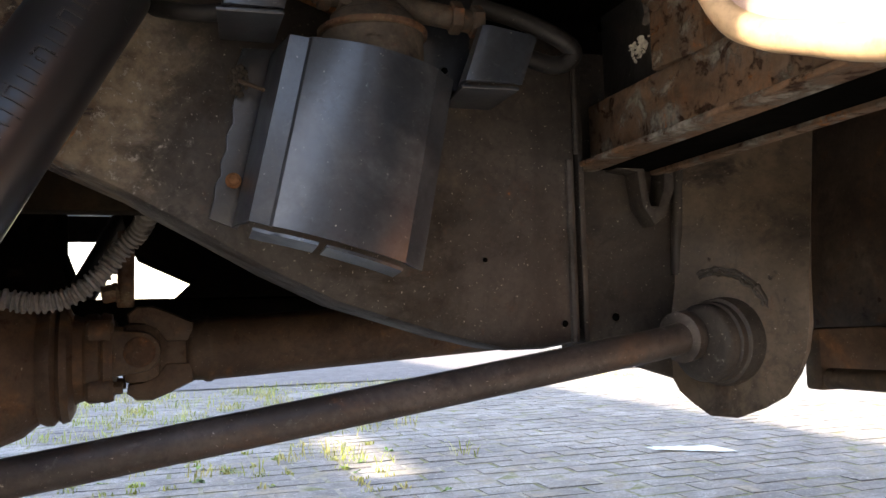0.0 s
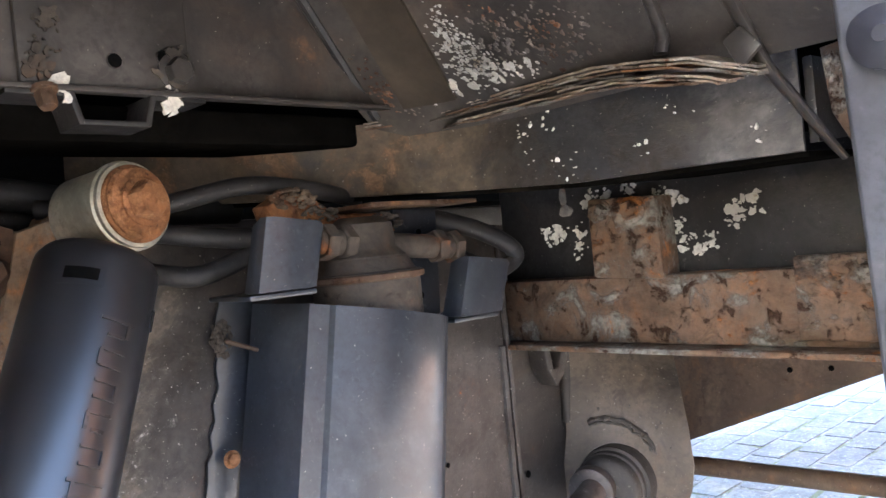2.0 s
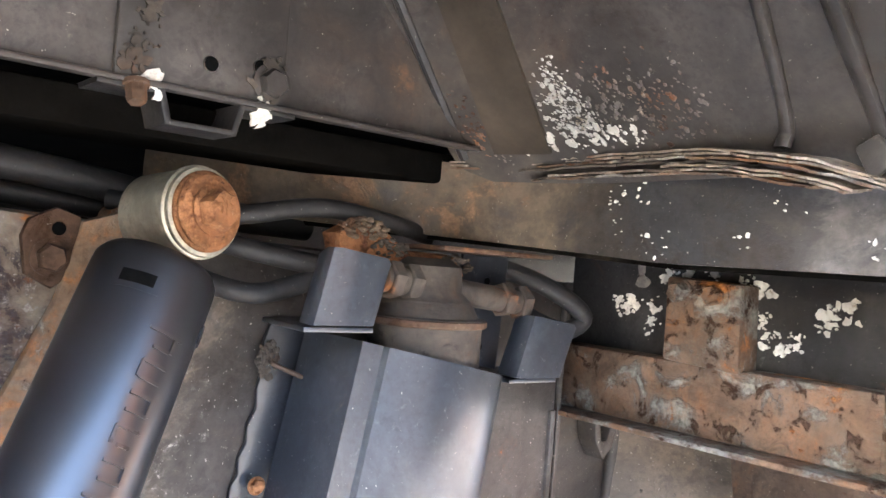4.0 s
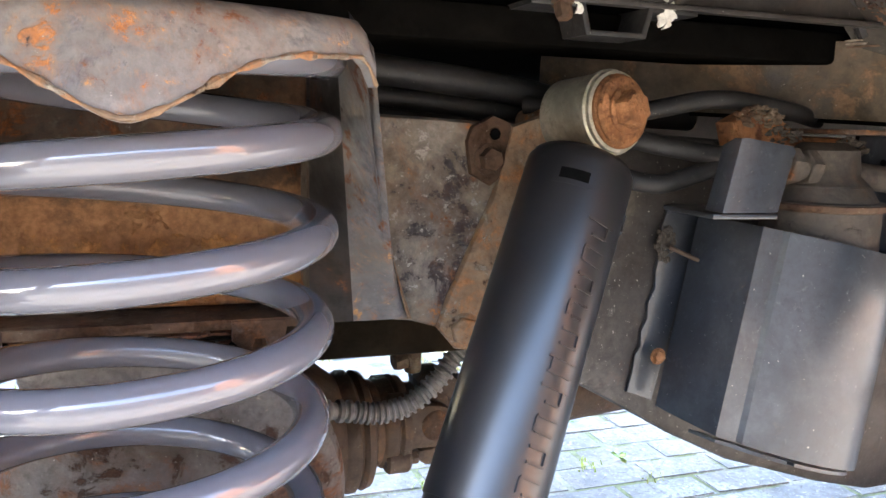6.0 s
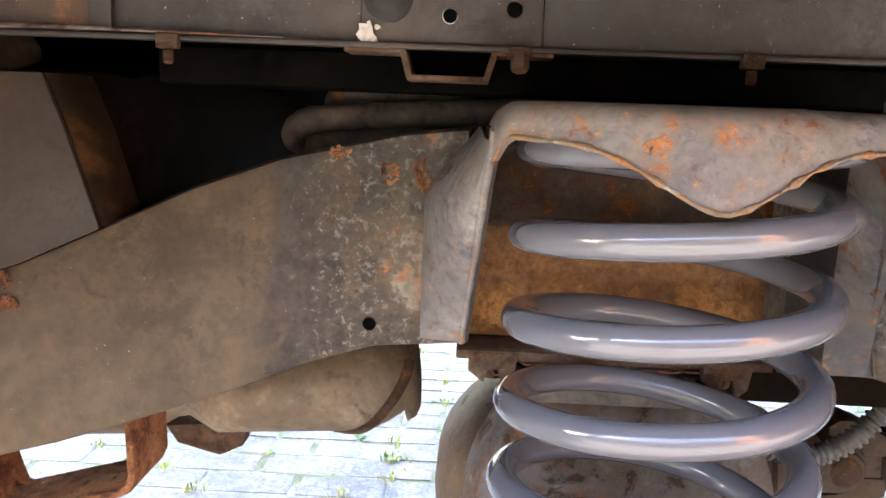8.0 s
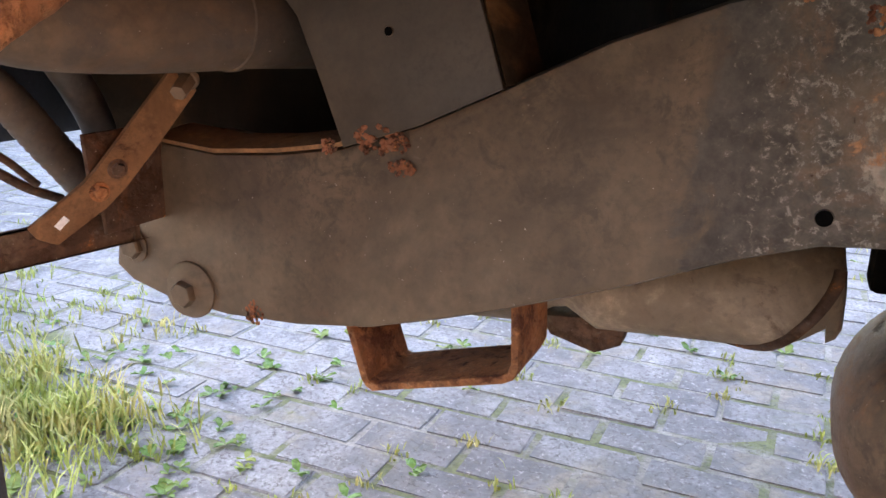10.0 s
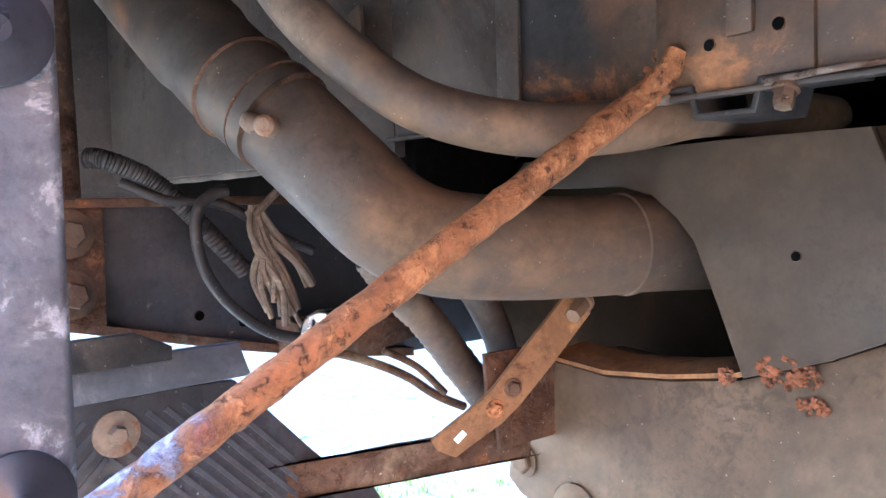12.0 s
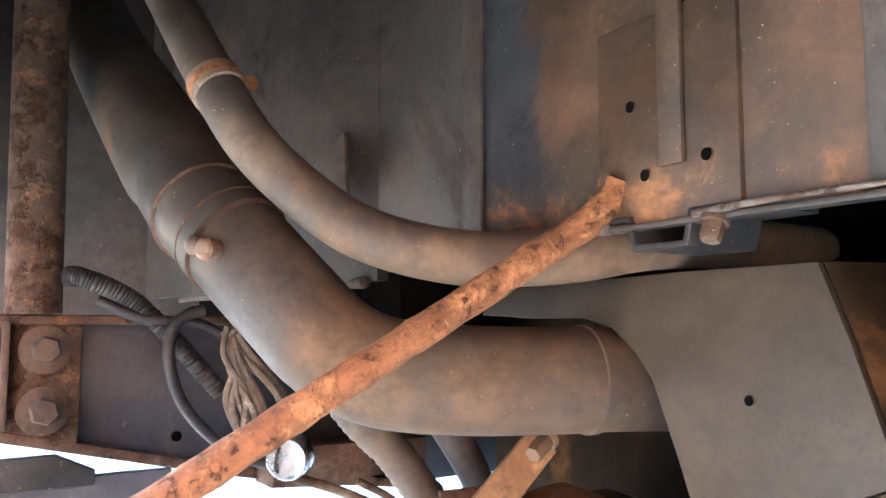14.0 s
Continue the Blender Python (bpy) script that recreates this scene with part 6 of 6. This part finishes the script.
tube_thing("brake_hose", [(-0.05, 0.70, 0.866), (-0.20, 0.71, 0.856), (-0.279, 0.715, 0.851), (-0.336, 0.715, 0.847), (-0.366, 0.712, 0.843), (-0.376, 0.715, 0.835), (-0.372, 0.725, 0.828), (-0.34, 0.735, 0.832), (-0.28, 0.74, 0.841), (-0.20, 0.745, 0.85)], 0.0086, LM, m_dusty, "hose", 16, 12, rough_hose)
tube_thing("brake_hose", [(-0.20, 0.725, 0.852), (-0.25, 0.728, 0.857), (-0.287, 0.73, 0.860), (-0.317, 0.73, 0.863), (-0.343, 0.732, 0.863), (-0.352, 0.738, 0.858), (-0.353, 0.75, 0.850), (-0.34, 0.775, 0.845)], 0.0075, "dusty thick hose behind the looped one", m_dusty)
tube_thing("brake_hose", [(-0.09, 0.70, 0.853), (-0.01, 0.70, 0.848), (0.07, 0.70, 0.84), (0.13, 0.70, 0.83), (0.22, 0.71, 0.826)], 0.0095, LH)
tube_thing("brake_hose", [(-0.08, 0.715, 0.838), (0.0, 0.715, 0.832), (0.08, 0.715, 0.826), (0.15, 0.715, 0.822)], 0.007, LH)

# ---------------------------------------------------------------- wheel arch trim
def trim(x, side, y, z0, label, m_trim, bow):
    t = thing("arch_trim", label, "wheel arch trim", "wheel arch trims")
    rows = []
    for k in range(25):
        z = z0 + (1.05 - z0) * (k / 24) ** 1.5
        tip = min(1.0, (z - z0) / 0.02)
        ye = y - 0.2 * bow * (z - z0) - 0.004 * (1 - tip) ** 2
        xe = x - side * bow * (z - z0)
        w = 0.86 + 0.14 * math.sin(tip * math.pi / 2)
        rows.append([(xe + side * dx, ye - dy * w, z - (0.012 if dy > 0.07 else 0.004 if dy > 0.03 else 0) * (1 - tip)) for dx, dy in ((0.012, 0.0), (0.002, 0.0005), (0.0, 0.003), (0.0, 0.03), (0.0, 0.052), (0.003, 0.067), (0.010, 0.079), (0.022, 0.087), (0.040, 0.091))])
    sheet(rows, 0.004, "strip", m_trim, t, angle=60)
    for z in ((0.70, 0.847, 0.99) if x > 0 else (0.766, 0.874, 0.98)):
        yb, xb = y - 0.2 * bow * (z - z0) - (0.017 if bow else 0.014), x - side * bow * (z - z0)
        part("button", lathe((xb, yb, z), (xb - side, yb, z), [(0, 0.0125), (0.002, 0.0125), (0.0035, 0.010), (0.0045, 0.0035), (0.005, 0.003)], 28), m_button, t, "round black button")
trim(0.285, 1, 0.312, 0.683, "dull slate-grey wheel arch trim with black buttons", m_trim_dark, 0.29)
trim(-0.545, -1, 0.300, 0.70, "chalky weathered wheel arch trim with black buttons", m_trim, 0.0)

# ---------------------------------------------------------------- paving, last
def paver_mesh(seed):
    r = random.Random(seed)
    bm = box(-0.1005, 0.1005, -0.0485, 0.0485, -0.06, 0.0, 0)
    top = [e for e in bm.edges if all(v.co.z > -0.01 for v in e.verts)]
    bmesh.ops.bevel(bm, geom=top, offset=0.003, segments=2, affect="EDGES")
    for v in bm.verts:
        v.co += Vector((r.uniform(-1, 1), r.uniform(-1, 1), 0)) * 0.0025
    me = bpy.data.meshes.new("paver")
    bm.to_mesh(me)
    bm.free()
    me.materials.append(m_paver)
    return me


road = tagged(new("paving"), "weathered grey brick paving with mossy joints", "paving", kind="structure")
kinds = [paver_mesh(k) for k in range(4)]
rp = random.Random(11)
verts, faces = [], []
near = 0


def lay(x, y, turn):
    global near
    m = rp.choice(kinds)
    t = pose(x, y, 0.0025 + rp.uniform(-0.002, 0.0012), rp.uniform(-0.9, 0.9), rp.uniform(-0.7, 0.7), turn + rp.uniform(-1.3, 1.3))
    if near < 300 and -1.9 < x < -0.3 and 1.05 < y < 4:
        near += 1
        ob = new("paver", m)
        ob.parent = road
        ob.matrix_basis = t
        return
    k = len(verts)
    verts.extend(t @ v.co for v in m.vertices)
    faces.extend([k + i for i in p.vertices] for p in m.polygons)


for i in range(-62, 52):
    for j in range(-42, 110):
        lay((i + (0.5 if j % 2 else 0.0)) * 0.212 - 0.1 + 0.005 * noise.noise(Vector((i * 0.3, j * 0.3, 2))), j * 0.107 + 0.004 * noise.noise(Vector((i * 0.25, j * 0.2, 9))), 0)
me = bpy.data.meshes.new("far_pavers")
me.from_pydata([tuple(v) for v in verts], [], faces)
me.materials.append(m_paver)
fp = new("far_pavers", me)
fp.parent = road
tagged(fp, "grey paving bricks further off", kind="stuff")

# weeds in the joints
vs, fs = [], []
rg = random.Random(7)


def tuft(x, y, n, tall, spread):
    for _ in range(n):
        a, l = rg.uniform(0, 6.28), tall * rg.uniform(0.4, 1.2)
        b = Vector((x + rg.gauss(0, spread), y + rg.gauss(0, spread), 0.0))
        d = Vector((math.cos(a), math.sin(a), 0))
        w = Vector((-d.y, d.x, 0)) * rg.uniform(0.0008, 0.0024)
        tip = b + d * l * rg.uniform(0.3, 0.9) + Vector((0, 0, l))
        mid = b + d * l * 0.25 + Vector((0, 0, l * 0.65))
        k = len(vs)
        vs.extend([b - w, b + w, mid + w * 1.3, mid - w * 1.3, tip])
        fs.extend([(k, k + 1, k + 2, k + 3), (k + 3, k + 2, k + 4)])


for _ in range(260):
    x = (rg.randint(-14, 4)) * 0.212 + rg.choice((0, 0.106))
    tuft(x, rg.randint(10, 34) * 0.107 + 0.053, rg.randint(8, 22), 0.020, 0.016)
for _ in range(150):
    tuft(-1.74 + rg.gauss(0, 0.17), 1.20 + rg.gauss(0, 0.11), 22, rg.uniform(0.03, 0.085), 0.035)
for _ in range(60):
    tuft(-2.2 + rg.gauss(0, 0.3), 1.6 + rg.gauss(0, 0.15), 10, 0.035, 0.03)
for _ in range(90):
    tuft(rg.uniform(-1.5, 4), 6.6 + rg.gauss(0, 0.25), 12, 0.05, 0.08)
for _ in range(150):
    tuft(rg.uniform(-0.8, 1.3), rg.uniform(3.2, 6.8), 14, rg.uniform(0.03, 0.075), 0.04)
me = bpy.data.meshes.new("weeds")
me.from_pydata([tuple(v) for v in vs], [], fs)
me.materials.append(m_grass)
weed_mesh = me
lv, lf = [], []
for _ in range(230):
    if rg.random() < 0.6:
        x, y = -1.65 + rg.gauss(0, 0.30), 1.30 + rg.gauss(0, 0.22)
    else:
        x, y = rg.randint(-14, 4) * 0.212 + rg.choice((0, 0.106)) + rg.gauss(0, 0.012), rg.randint(10, 34) * 0.107 + 0.053 + rg.gauss(0, 0.012)
    for _ in range(rg.randint(3, 6)):
        a, l, up = rg.uniform(0, 6.28), rg.uniform(0.012, 0.034), rg.uniform(0.15, 0.7)
        d, w = Vector((math.cos(a), math.sin(a), up)), Vector((-math.sin(a), math.cos(a), rg.uniform(-0.3, 0.3)))
        o, k = Vector((x, y, 0.004)), len(lv)
        lv.extend([o, o + d * l * 0.4 + w * l * 0.28, o + d * l * 0.8 + w * l * 0.2, o + d * l - Vector((0, 0, l * 0.2)), o + d * l * 0.8 - w * l * 0.2, o + d * l * 0.4 - w * l * 0.28])
        lf.append((k, k + 1, k + 2, k + 3, k + 4, k + 5))
leaf_mesh = bpy.data.meshes.new("broadleaf_weeds")
leaf_mesh.from_pydata([tuple(v) for v in lv], [], lf)
leaf_mesh.materials.append(m_leaf)
tagged(new("broadleaf_weeds", leaf_mesh), "low green broadleaf weeds between the paving bricks", "weeds", kind="stuff")
tagged(new("weeds", weed_mesh), "pale green weeds and moss growing in the joints", "weeds", kind="stuff")


# asphalt road beyond the paving, and a scrap of plastic film
bm = bmesh.new()
bmesh.ops.create_grid(bm, x_segments=2, y_segments=2, size=1.0)
for v in bm.verts:
    v.co = Vector((v.co.x * 60, 10.6 + v.co.y * 3.4, 0.013))
tagged(part("road", bm, m_asphalt), "worn bluish-grey asphalt road beyond the paving", "road", kind="structure")
rows = []
for i in range(13):
    u = i / 12
    rows.append([(1.98 + 0.26 * u + 0.012 * noise.noise(Vector((u * 4, w, 1))), 3.06 - 0.10 * u - 0.17 * w * (0.45 + 0.55 * u) + 0.012 * noise.noise(Vector((u * 5, w * 4, 6))), 0.007 + (0.018 if i < 3 else 0.008) * abs(noise.noise(Vector((u * 7, w * 5, 2))))) for w in (0, 0.2, 0.4, 0.6, 0.8, 1)])
film_scrap = sheet(rows, 0.0012, "plastic_scrap", m_film, None)
tagged(film_scrap, "crumpled pale blue plastic scrap lying on the paving", "litter")

# plain walls added to close the place and shape its light
fill_walls = tagged(new("light_shaping_wall"), "plain brick walls added out of view to shape light", "wall", kind="structure")
# unseen: orange wall for warm reflections, grey wall to block low sky
part("wall", box(4.6, 5.0, -6.0, -0.5, 0.0, 5.0, 0.01), m_brick, fill_walls)
part("wall", box(-14.0, 5.0, -6.4, -6.0, 0.0, 3.8, 0.01), m_wall_grey, fill_walls)
# added wall, sized so that its shadow covers the ground beyond the car
shade_wall = tagged(new("light_shaping_wall"), "plain pale rendered wall added to shade the far ground", "wall", kind="structure")
part("wall", box(-12.5, -9.0, 0.29, 13.0, 0.0, 5.43, 0.01), m_render, shade_wall)
# top of the added wall: its one gap lets a sun patch through
part("shade_wall_top", box(-9.3, -9.0, 0.29, 2.95, 5.43, 6.6, 0.01), m_render, shade_wall)
part("shade_wall_top", box(-9.3, -9.0, 4.05, 13.0, 5.43, 6.6, 0.01), m_render, shade_wall)
part("shade_wall_bridge", box(-9.3, -9.0, 2.95, 4.05, 5.68, 6.6, 0.01), m_render, shade_wall)
